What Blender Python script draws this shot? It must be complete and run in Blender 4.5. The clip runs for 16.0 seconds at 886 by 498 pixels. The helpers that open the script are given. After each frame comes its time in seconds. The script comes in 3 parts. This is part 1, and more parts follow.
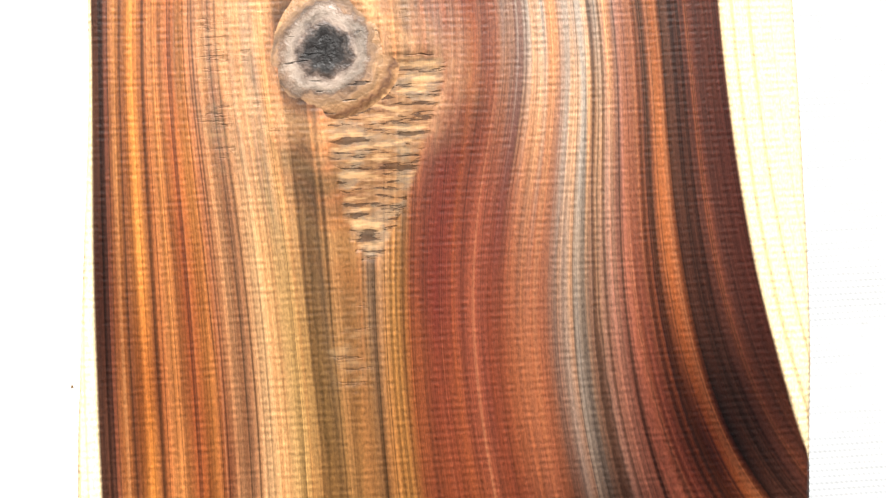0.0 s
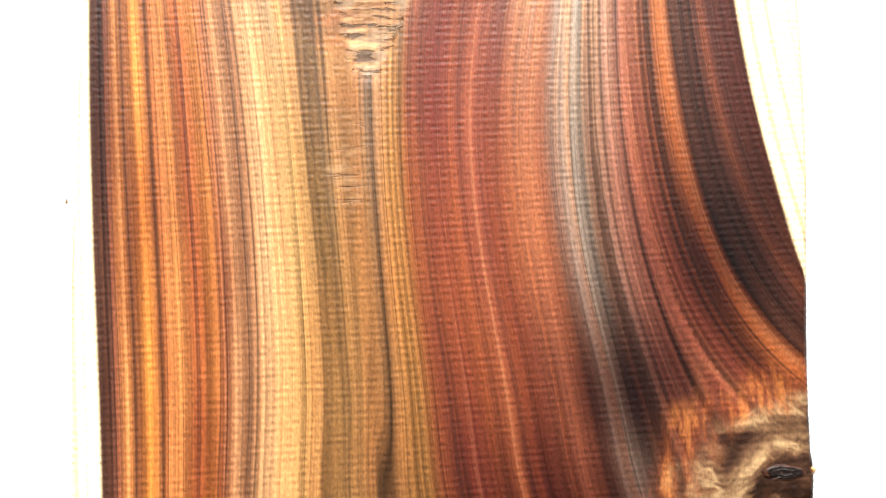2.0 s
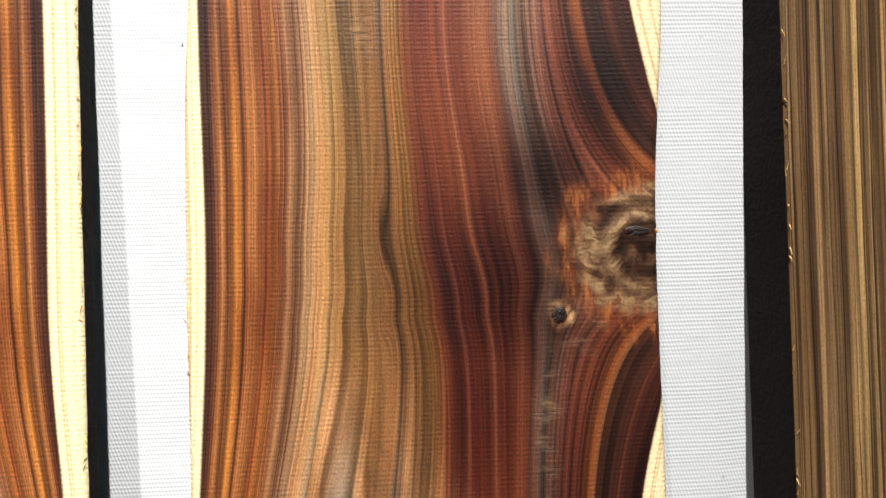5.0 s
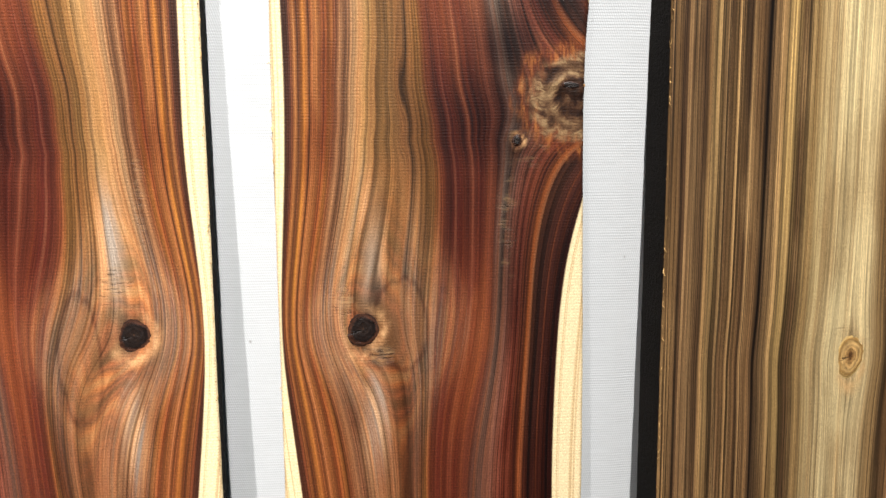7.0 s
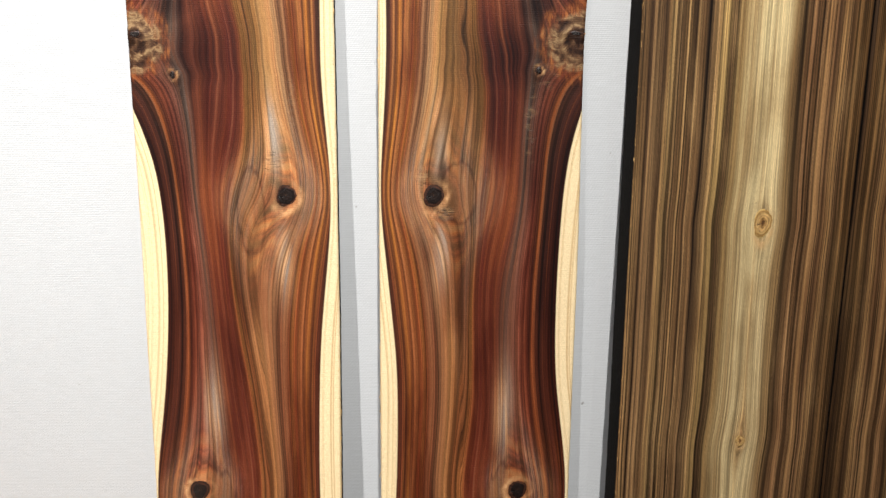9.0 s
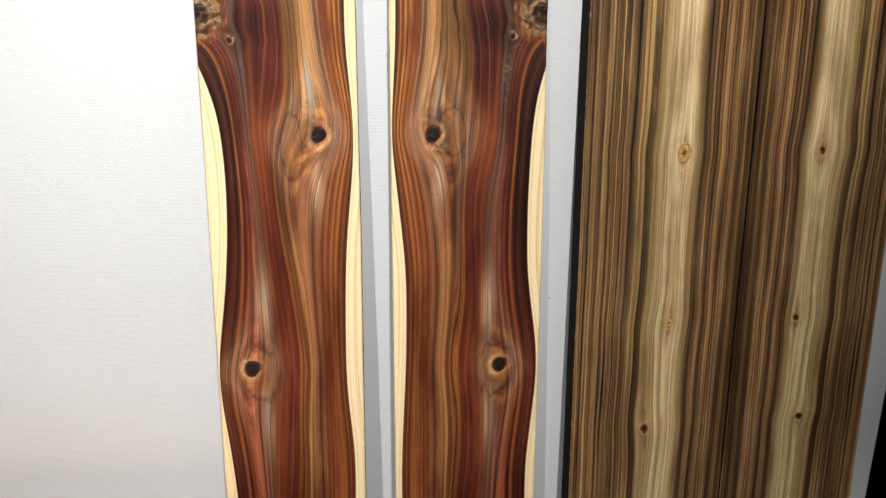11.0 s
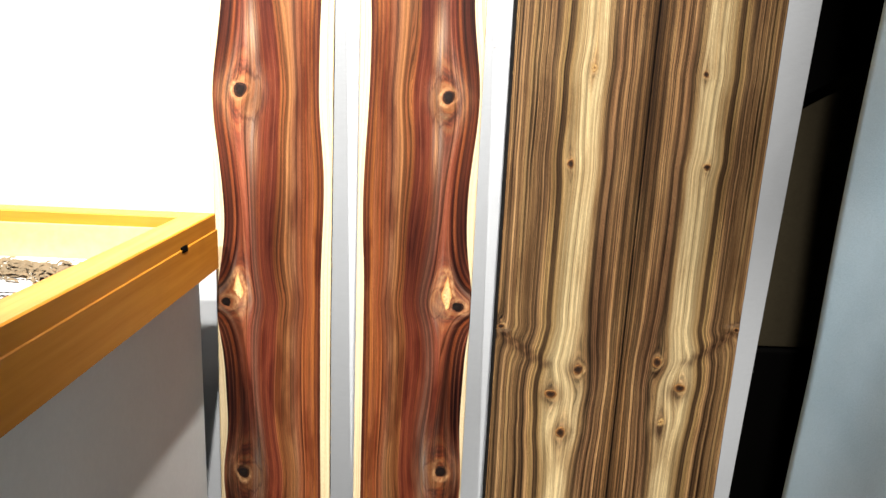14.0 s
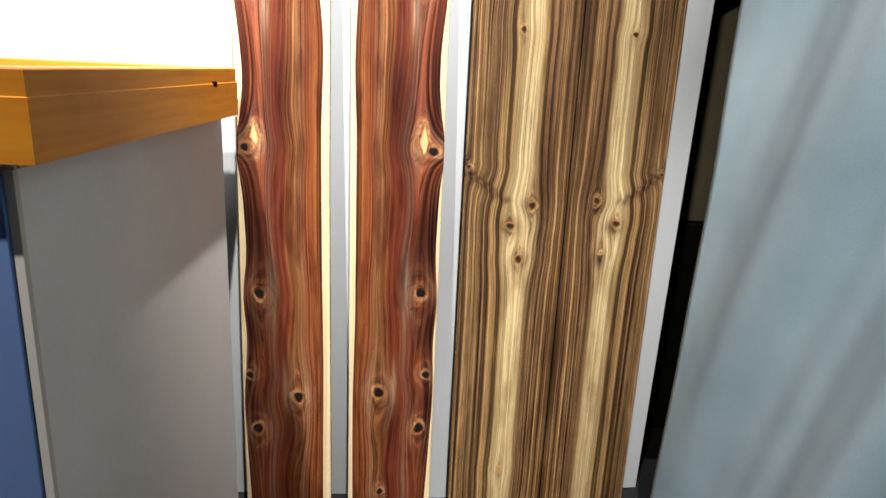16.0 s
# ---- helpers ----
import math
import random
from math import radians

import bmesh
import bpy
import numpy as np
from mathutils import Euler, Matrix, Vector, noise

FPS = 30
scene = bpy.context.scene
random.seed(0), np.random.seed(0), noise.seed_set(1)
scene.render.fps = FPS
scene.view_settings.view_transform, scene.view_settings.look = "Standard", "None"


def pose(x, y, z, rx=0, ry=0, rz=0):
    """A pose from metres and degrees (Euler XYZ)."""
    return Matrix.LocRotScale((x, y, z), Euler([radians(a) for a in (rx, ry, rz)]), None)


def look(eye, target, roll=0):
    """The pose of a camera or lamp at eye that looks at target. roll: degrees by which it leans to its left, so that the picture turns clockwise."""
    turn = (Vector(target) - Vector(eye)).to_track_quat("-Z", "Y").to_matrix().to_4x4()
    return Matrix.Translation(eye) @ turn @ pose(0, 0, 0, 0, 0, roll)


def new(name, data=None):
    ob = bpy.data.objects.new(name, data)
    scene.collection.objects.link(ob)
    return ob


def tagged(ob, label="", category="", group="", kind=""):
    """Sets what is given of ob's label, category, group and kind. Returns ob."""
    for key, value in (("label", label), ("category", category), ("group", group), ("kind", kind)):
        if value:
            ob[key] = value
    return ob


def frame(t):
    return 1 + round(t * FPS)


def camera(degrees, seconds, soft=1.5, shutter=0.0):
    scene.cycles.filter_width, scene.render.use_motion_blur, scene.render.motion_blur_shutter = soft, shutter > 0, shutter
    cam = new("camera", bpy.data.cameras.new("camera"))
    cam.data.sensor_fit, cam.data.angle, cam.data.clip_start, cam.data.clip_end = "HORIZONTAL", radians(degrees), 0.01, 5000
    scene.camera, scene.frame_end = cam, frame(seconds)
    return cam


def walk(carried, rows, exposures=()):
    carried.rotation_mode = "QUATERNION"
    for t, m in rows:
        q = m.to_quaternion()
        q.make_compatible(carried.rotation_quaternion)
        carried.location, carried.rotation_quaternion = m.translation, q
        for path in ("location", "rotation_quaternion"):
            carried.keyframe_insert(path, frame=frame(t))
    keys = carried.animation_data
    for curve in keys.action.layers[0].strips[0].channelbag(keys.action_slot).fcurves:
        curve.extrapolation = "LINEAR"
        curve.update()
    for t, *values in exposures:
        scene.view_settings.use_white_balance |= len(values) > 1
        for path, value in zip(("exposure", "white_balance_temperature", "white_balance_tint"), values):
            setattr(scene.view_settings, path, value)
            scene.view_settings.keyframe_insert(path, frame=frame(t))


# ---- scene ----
cam = camera(68.0, 16.0)
PATH = [
    (0, (0.077, -0.145, 1.513), (0.145, 1.852, 1.582), -2.7),
    (0.5, (0.073, -0.146, 1.505), (0.145, 1.851, 1.576), -2.8),
    (1, (0.073, -0.146, 1.498), (0.151, 1.851, 1.568), -2.7),
    (1.5, (0.074, -0.143, 1.484), (0.154, 1.853, 1.57), -2.7),
    (2, (0.075, -0.143, 1.471), (0.156, 1.853, 1.571), -2.7),
    (2.5, (0.077, -0.142, 1.461), (0.163, 1.853, 1.563), -2.6),
    (3, (0.077, -0.144, 1.452), (0.167, 1.851, 1.569), -2.5),
    (3.5, (0.074, -0.149, 1.441), (0.205, 1.839, 1.587), -2.7),
    (3.7, (0.073, -0.153, 1.433), (0.219, 1.831, 1.605), -2.8),
    (6, (0.077, -0.295, 1.411), (0.161, 1.699, 1.282), -0.7),
    (6.5, (0.079, -0.324, 1.398), (0.173, 1.666, 1.225), -0.7),
    (7, (0.069, -0.341, 1.381), (0.17, 1.643, 1.155), -0.4),
    (7.5, (0.061, -0.365, 1.369), (0.155, 1.615, 1.101), -0.3),
    (8, (0.078, -0.409, 1.344), (0.124, 1.575, 1.092), 0.1),
    (8.5, (0.081, -0.459, 1.33), (0.062, 1.525, 1.08), 1.0),
    (9, (0.047, -0.526, 1.345), (0.065, 1.447, 1.014), 0.5),
    (9.2, (0.046, -0.557, 1.345), (0.077, 1.411, 0.991), 0.7),
    (11.3, (0.022, -0.699, 1.31), (0.107, 1.254, 0.885), 0.1),
    (11.5, (0.019, -0.704, 1.299), (0.114, 1.245, 0.862), 0.3),
    (12, (0.042, -0.73, 1.258), (0.085, 1.219, 0.811), 0.9),
    (12.5, (0.056, -0.77, 1.196), (0.054, 1.181, 0.756), 0.9),
    (13, (0.067, -0.816, 1.152), (0.082, 1.131, 0.692), 1.5),
    (13.5, (0.086, -0.861, 1.083), (0.115, 1.091, 0.65), 2.4),
    (14, (0.099, -0.89, 1.043), (0.144, 1.06, 0.599), 2.6),
    (14.5, (0.113, -0.957, 1.021), (0.183, 0.979, 0.526), 1.8),
    (15, (0.128, -1.046, 1.011), (0.205, 0.879, 0.476), 1.6),
    (15.5, (0.124, -1.104, 0.968), (0.201, 0.82, 0.428), 1.9),
    (16, (0.122, -1.147, 0.896), (0.2, 0.781, 0.368), 2.6),
]
walk(cam, [(t, look(eye, target, roll)) for t, eye, target, roll in PATH],
     [(0.0, -0.3), (1.0, -0.05), (2.0, 0.1), (2.6, -0.7), (3.7, -0.78), (6.0, -0.8), (7.5, -0.78), (9.0, -0.98), (11.5, -1.0), (12.5, -0.6), (13.2, -0.05), (14.0, 0.3), (15.5, 0.5), (16.0, 0.42)])

# ---- world and lamps ----
world = bpy.data.worlds.new("world")
scene.world = world
world.use_nodes = True
world.node_tree.nodes["Background"].inputs[0].default_value = (0.62, 0.63, 0.66, 1)
world.node_tree.nodes["Background"].inputs[1].default_value = 0.027


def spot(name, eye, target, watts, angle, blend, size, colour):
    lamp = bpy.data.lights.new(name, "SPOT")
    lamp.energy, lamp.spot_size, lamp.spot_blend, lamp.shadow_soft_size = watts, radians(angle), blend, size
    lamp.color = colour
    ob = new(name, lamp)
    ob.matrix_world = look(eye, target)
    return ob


spot("spot_left", (-0.48, -1.20, 3.00), (-0.72, 0.0, 0.95), 560, 55, 0.8, 0.02, (1.0, 0.975, 0.94))
spot("spot_middle", (0.155, -0.98, 3.00), (0.03, -0.05, 1.66), 740, 46.5, 1.0, 0.025, (1.0, 0.975, 0.94))

# added fill lamp, only there to brighten the curtain
spot("curtain_fill", (0.10, -1.90, 3.00), (0.74, -0.58, 0.50), 400, 32, 0.5, 0.02, (1.0, 0.975, 0.94))


# ---- materials ----
def hexa(h):
    c = [int(h[i:i + 2], 16) / 255 for i in (0, 2, 4)]
    return tuple(v / 12.92 if v < 0.04045 else ((v + 0.055) / 1.055) ** 2.4 for v in c) + (1.0,)


class Nodes:
    """A small builder for node materials."""

    def __init__(self, name):
        self.mat = bpy.data.materials.new(name)
        self.mat.use_nodes = True
        self.tree = self.mat.node_tree
        self.bsdf = self.tree.nodes["Principled BSDF"]

    def node(self, kind, **sets):
        n = self.tree.nodes.new(kind)
        for key, value in sets.items():
            setattr(n, key, value)
        return n

    def put(self, sock, value):
        if isinstance(value, bpy.types.NodeSocket):
            self.tree.links.new(value, sock)
        else:
            sock.default_value = value

    def math(self, op, a, b=0.0, c=0.0, clamp=False):
        n = self.node("ShaderNodeMath", operation=op, use_clamp=clamp)
        for s, v in zip(n.inputs, (a, b, c)):
            self.put(s, v)
        return n.outputs[0]

    def vec(self, x, y, z):
        n = self.node("ShaderNodeCombineXYZ")
        for s, v in zip(n.inputs, (x, y, z)):
            self.put(s, v)
        return n.outputs[0]

    def noise(self, vector, scale=1.0, detail=3.0, rough=0.55, colour=False):
        n = self.node("ShaderNodeTexNoise")
        self.put(n.inputs["Vector"], vector)
        n.inputs["Scale"].default_value, n.inputs["Detail"].default_value, n.inputs["Roughness"].default_value = scale, detail, rough
        return n.outputs[1 if colour else 0]

    def remap(self, v, a, b, c, d, smooth=False):
        n = self.node("ShaderNodeMapRange", interpolation_type="SMOOTHSTEP" if smooth else "LINEAR")
        for s, x in zip(n.inputs, (v, a, b, c, d)):
            self.put(s, x)
        return n.outputs[0]

    def mix(self, fac, a, b, blend="MIX"):
        n = self.node("ShaderNodeMix", data_type="RGBA", blend_type=blend)
        self.put(n.inputs[0], fac)
        self.put(n.inputs[6], a)
        self.put(n.inputs[7], b)
        return n.outputs[2]

    def ramp(self, fac, stops, inter="LINEAR"):
        n = self.node("ShaderNodeValToRGB")
        el = n.color_ramp.elements
        n.color_ramp.interpolation = inter
        while len(el) < len(stops):
            el.new(0.5)
        for e, (p, c) in zip(el, stops):
            e.position, e.color = p, hexa(c)
        self.put(n.inputs[0], fac)
        return n.outputs[0]

    def attr(self, name):
        return self.node("ShaderNodeAttribute", attribute_name=name).outputs["Fac"]

    def object_xyz(self):
        t = self.node("ShaderNodeTexCoord")
        s = self.node("ShaderNodeSeparateXYZ")
        self.put(s.inputs[0], t.outputs["Object"])
        return t.outputs["Object"], s.outputs[0], s.outputs[1], s.outputs[2]

    def bump(self, height, strength, distance):
        n = self.node("ShaderNodeBump")
        n.inputs["Strength"].default_value, n.inputs["Distance"].default_value = strength, distance
        self.put(n.inputs["Height"], height)
        self.put(self.bsdf.inputs["Normal"], n.outputs[0])

    def done(self, colour, rough, spec=0.4):
        self.put(self.bsdf.inputs["Base Color"], colour)
        self.put(self.bsdf.inputs["Roughness"], rough)
        self.bsdf.inputs["Specular IOR Level"].default_value = spec
        return self.mat


def grey(n, v):
    return n.vec(v, v, v)


def wood(name, stops, sap, halo, seed, lines, tint_a, tint_b, tint, saw, waver, gamma, depth, deep, vivid, warmth, resin, calm, body, wash):
    """Sawn softwood: growth rings follow the grain attribute, fibres run along z.

    wash: strength of patches, callus loops, pale bands, hue bands, fine lines, loose strands."""
    n = Nodes(name)
    _, x, _, z = n.object_xyz()
    g = n.attr("grain")
    tear, rim = n.attr("tear"), n.attr("halo")
    wob = n.noise(n.vec(n.math("MULTIPLY", g, 9.0), n.math("MULTIPLY", z, 2.6), seed), 1.0, 3.0)
    wob2 = n.noise(n.vec(n.math("MULTIPLY", g, 40.0), n.math("MULTIPLY", z, 9.0), seed + 3), 1.0, 2.0)
    g2 = n.math("ADD", g, n.math("MULTIPLY", n.math("SUBTRACT", wob, 0.5), waver))
    g2 = n.math("ADD", g2, n.math("MULTIPLY", n.math("SUBTRACT", wob2, 0.5), 0.012))
    col = n.ramp(g2, stops)
    # the lower trunk is more even in colour
    low = n.math("ADD", z, n.math("MULTIPLY", n.math("SUBTRACT", wob, 0.5), 0.5))
    col = n.mix(n.remap(low, 1.42, 1.15, 0.0, body[1], True), col, hexa(body[0]))
    patch = n.noise(n.vec(n.math("MULTIPLY", g, 6.0), n.math("MULTIPLY", z, 7.0), seed + 7), 1.0, 3.0)
    col = n.mix(n.remap(patch, 0.5, 0.68, 0.0, tint, True), col, hexa(tint_a), "MULTIPLY")
    col = n.mix(n.remap(patch, 0.46, 0.32, 0.0, wash[0], True), col, hexa(tint_b))
    # rings drawn round the knots
    eye = n.attr("lens")
    loop = n.math("ADD", n.math("MULTIPLY", eye, 15.0), n.math("ADD", n.math("MULTIPLY", wob, 20.0), n.math("MULTIPLY", wob2, 7.0)))
    loops = n.ramp(n.remap(n.math("SINE", loop), -1.0, 1.0, 0.0, 1.0), [(0.0, "40241a"), (0.25, halo[0]), (0.5, halo[2]), (0.85, halo[3]), (1.0, "a87c54")])
    col = n.mix(n.math("MULTIPLY", eye, wash[1], clamp=True), col, loops)
    # broad quiet zone of slow growth
    away = n.math("ABSOLUTE", n.math("SUBTRACT", g, calm[0]))
    quiet = n.remap(away, calm[1], calm[1] * 1.5, calm[2], 1.0, True)
    band = n.noise(n.vec(n.math("MULTIPLY", g, lines * 1.1), n.math("MULTIPLY", z, 1.3), seed + 9), 1.0, 5.0, 0.6)
    col = n.mix(quiet, col, n.mix(1.0, col, grey(n, n.remap(band, 0.34, 0.66, 1 - depth, 1 + depth)), "MULTIPLY"))
    col = n.mix(n.remap(band, 0.54, 0.72, 0.0, wash[2], True), col, hexa(halo[1]))
    stream = n.attr("stream")
    strand = n.noise(n.vec(n.math("MULTIPLY", g, 120.0), n.math("MULTIPLY", z, 4.0), seed + 13), 1.0, 3.0, 0.6)
    col = n.mix(n.math("MULTIPLY", stream, n.remap(strand, 0.42, 0.6, wash[5], 0.9, True)), col, n.mix(n.remap(wob2, 0.4, 0.6, 0.0, 1.0), hexa(halo[4]), hexa(halo[1])))
    fine = n.noise(n.vec(n.math("MULTIPLY", g, 150.0), n.math("MULTIPLY", z, 1.6), seed + 11), 1.0, 4.0, 0.7)
    col = n.mix(quiet, col, n.mix(1.0, col, grey(n, n.remap(fine, 0.3, 0.7, 1 - wash[4], 1 + wash[4])), "MULTIPLY"))
    hue = n.noise(n.vec(n.math("MULTIPLY", g, 60.0), n.math("MULTIPLY", z, 1.1), seed + 15), 1.0, 2.0, 0.6)
    col = n.mix(n.remap(hue, 0.5, 0.7, 0.0, wash[3], True), col, hexa(halo[3]))
    hair = n.noise(n.vec(n.math("MULTIPLY", g, 620.0), n.math("MULTIPLY", z, 14.0), seed + 17), 1.0, 3.0, 0.65)
    col = n.mix(1.0, col, grey(n, n.remap(hair, 0.3, 0.7, 1 - wash[4], 1 + wash[4])), "MULTIPLY")
    late = n.noise(n.vec(n.math("MULTIPLY", g2, lines), n.math("MULTIPLY", z, 0.4), seed + 19), 1.0, 1.5)
    late = n.math("ABSOLUTE", n.math("SUBTRACT", late, 0.5))
    dark = n.remap(late, 0.0, 0.04, deep, 1.0, True)
    col = n.mix(quiet, col, n.mix(1.0, col, grey(n, dark), "MULTIPLY"))
    blot = n.math("MULTIPLY", n.attr("stain"), n.remap(band, 0.35, 0.62, 1.0, 0.55), clamp=True)
    col = n.mix(blot, col, n.mix(1.0, col, hexa(resin), "MULTIPLY"))
    gam = n.node("ShaderNodeGamma")
    gam.inputs[1].default_value = gamma
    n.put(gam.inputs[0], col)
    sat = n.node("ShaderNodeHueSaturation")
    sat.inputs["Saturation"].default_value, sat.inputs["Hue"].default_value = vivid, warmth
    n.put(sat.inputs["Color"], gam.outputs[0])
    col = sat.outputs[0]
    # tan flames of curly grain with a dark outline
    fd = n.math("ADD", n.attr("curly"), n.math("MULTIPLY", n.math("SUBTRACT", wob2, 0.5), 0.9))
    col = n.mix(n.remap(fd, 1.0, 0.75, 0.0, 0.34, True), col, hexa("7c5230"))
    col = n.mix(n.remap(n.math("ABSOLUTE", n.math("SUBTRACT", fd, 0.98)), 0.0, 0.14, 0.42, 0.0, True), col, hexa("32160c"))
    # sapwood outside the heartwood's bounds
    edge = n.math("ADD", n.attr("heart"), n.math("MULTIPLY", n.math("SUBTRACT", wob2, 0.5), 0.006))
    far = n.math("ABSOLUTE", n.math("SUBTRACT", edge, 0.5))
    pale = n.remap(far, 0.497, 0.504, 0.0, 1.0, True)
    sapline = n.noise(n.vec(n.math("MULTIPLY", n.attr("heart"), 95.0), n.math("MULTIPLY", z, 1.2), seed + 23), 1.0, 2.5, 0.6)
    sapcol = n.mix(n.remap(sapline, 0.5, 0.68, 0.0, 0.8, True), hexa(sap[0]), hexa(sap[1]))
    col = n.mix(pale, col, sapcol)
    # pale rim round the knots
    rimn = n.noise(n.vec(n.math("MULTIPLY", x, 260.0), n.math("MULTIPLY", z, 160.0), seed + 29), 1.0, 3.0)
    col = n.mix(n.math("MULTIPLY", rim, n.remap(rimn, 0.28, 0.65, 0.2, 0.85)), col, n.mix(rimn, hexa(halo[3]), hexa("d0a878")))
    # marbled burl wood where a branch meets the arris, with an orange fringe
    bd = n.attr("burl")
    edge_n = n.noise(n.vec(n.math("MULTIPLY", x, 130.0), n.math("MULTIPLY", z, 70.0), seed + 51), 1.0, 4.0, 0.6)
    bd2 = n.math("ADD", bd, n.math("MULTIPLY", n.math("SUBTRACT", edge_n, 0.5), 0.9))
    warp = n.noise(n.vec(n.math("MULTIPLY", x, 60.0), n.math("MULTIPLY", z, 60.0), seed + 53), 1.0, 3.0, 0.5, True)
    ws = n.node("ShaderNodeSeparateXYZ")
    n.put(ws.inputs[0], warp)
    marble = n.noise(n.vec(n.math("ADD", n.math("MULTIPLY", x, 60.0), n.math("MULTIPLY", ws.outputs[0], 2.5)), n.math("ADD", n.math("MULTIPLY", z, 110.0), n.math("MULTIPLY", ws.outputs[1], 2.5)), seed + 55), 1.0, 4.0, 0.6)
    arcs = n.math("SINE", n.math("ADD", n.math("MULTIPLY", bd, 17.0), n.math("MULTIPLY", marble, 9.0)))
    swirl = n.math("ADD", n.math("ADD", marble, n.math("MULTIPLY", arcs, 0.05)), n.remap(bd, 0.1, 0.8, -0.13, 0.02))
    burl = n.ramp(swirl, [(0.3, "0a0604"), (0.4, "20130c"), (0.47, "3e2a1c"), (0.54, "5e4630"), (0.62, "8a7050"), (0.7, "5a3e28")])
    fringe = n.noise(n.vec(n.math("MULTIPLY", x, 420.0), n.math("MULTIPLY", z, 90.0), seed + 57), 1.0, 3.0, 0.6)
    col = n.mix(n.math("MULTIPLY", n.remap(bd2, 1.0, 1.5, 0.6, 0.0, True), n.remap(fringe, 0.35, 0.6, 0.25, 1.0)), col, n.ramp(fringe, [(0.3, "4a1a0e"), (0.5, "74361a"), (0.68, "b06a32")]))
    inburl = n.remap(bd2, 1.2, 0.75, 0.0, 0.95, True)
    col = n.mix(inburl, col, burl)
    # pores, saw marks, torn grain
    pore = n.noise(n.vec(n.math("MULTIPLY", x, 2300.0), n.math("MULTIPLY", z, 900.0), seed + 31), 1.0, 3.0, 0.7)
    col = n.mix(1.0, col, grey(n, n.remap(pore, 0.3, 0.7, 0.72, 1.28)), "MULTIPLY")
    sawv = n.math("ADD", n.math("MULTIPLY", z, 3900.0), n.math("MULTIPLY", n.noise(n.vec(n.math("MULTIPLY", x, 25.0), n.math("MULTIPLY", z, 60.0), seed), 1.0, 2.0), 5.0))
    sawm = n.noise(n.vec(n.math("MULTIPLY", x, 700.0), n.math("MULTIPLY", z, 330.0), seed + 37), 1.0, 3.0, 0.6)
    saws = n.math("MULTIPLY", n.math("SINE", sawv), n.remap(sawm, 0.4, 0.65, 0.0, saw))
    col = n.mix(1.0, col, grey(n, n.math("ADD", 1.0, saws)), "MULTIPLY")
    torn = n.noise(n.vec(n.math("MULTIPLY", x, 120.0), n.math("MULTIPLY", z, 760.0), seed + 41), 1.0, 4.0, 0.6)
    ragged = n.noise(n.vec(n.math("MULTIPLY", x, 120.0), n.math("MULTIPLY", z, 170.0), seed + 43), 1.0, 3.0, 0.6)
    # slight tears only break out in places
    tear = n.math("MULTIPLY", tear, n.remap(n.math("ADD", ragged, n.math("MULTIPLY", tear, 0.35)), 0.56, 0.7, 0.1, 1.0, True))
    col = n.mix(n.math("MULTIPLY", tear, 0.55, clamp=True), col, n.ramp(ragged, [(0.3, "4e3220"), (0.45, "7e5a3a"), (0.55, "6e5e4c"), (0.7, "a07c54")]))
    pit = n.math("MULTIPLY", n.remap(torn, 0.55, 0.61, 0.0, 1.0, True), tear, clamp=True)
    col = n.mix(n.math("MULTIPLY", pit, 0.7), col, hexa("2a180e"))
    crest = n.math("MULTIPLY", n.remap(torn, 0.48, 0.36, 0.0, 1.0, True), tear)
    col = n.mix(n.math("MULTIPLY", crest, 0.35, clamp=True), col, hexa("c49c6e"))
    height = n.math("ADD", n.math("MULTIPLY", fine, 0.5), n.math("MULTIPLY", pore, 0.25))
    height = n.math("ADD", height, n.math("MULTIPLY", saws, 0.9))
    height = n.math("SUBTRACT", height, n.math("MULTIPLY", pit, 3.0))
    height = n.math("ADD", height, n.math("MULTIPLY", n.math("MULTIPLY", marble, inburl), 0.8))
    n.bump(height, 0.6, 0.0005)
    return n.done(col, n.remap(fine, 0.3, 0.7, 0.45, 0.62), 0.18)


RED = [(0.0, "5c4032"), (0.035, "684636"), (0.05, "946a40"), (0.065, "765036"), (0.086, "ae7e42"), (0.105, "8e6240"), (0.137, "a07246"),
       (0.165, "8a5432"), (0.19, "a47444"), (0.205, "72482f"), (0.23, "9a7656"), (0.253, "7e5e46"), (0.285, "b49470"),
       (0.335, "a4875c"), (0.37, "8e7048"), (0.40, "84623e"), (0.432, "a67e4c"), (0.455, "7c4c34"), (0.50, "6c382c"), (0.56, "86523c"),
       (0.592, "743f31"), (0.622, "8c5a42"), (0.65, "6c463a"), (0.69, "7c7066"), (0.715, "665850"), (0.74, "986a58"), (0.78, "784636"),
       (0.81, "583228"), (0.835, "966038"), (0.86, "583c2e"), (0.92, "644034"), (1.0, "4c2820")]
PALE = [(0.0, "6e5636"), (0.03, "a08052"), (0.05, "5c442c"), (0.08, "a4855a"), (0.11, "6a5034"), (0.14, "b0925e"), (0.17, "5a4228"), (0.2, "a08050"),
        (0.23, "4a3622"), (0.26, "947448"), (0.29, "5c4630"), (0.32, "a8885a"), (0.36, "b4985e"), (0.39, "5e462c"), (0.43, "a88e5c"), (0.5, "dcca9e"),
        (0.62, "dac69a"), (0.66, "a4885a"), (0.70, "4e3a26"), (0.73, "a07c50"), (0.77, "5e442a"), (0.8, "ac8856"), (0.84, "745636"), (0.87, "b08c56"),
        (0.9, "5e4426"), (0.93, "a88248"), (0.96, "80602f"), (1.0, "5e4424")]
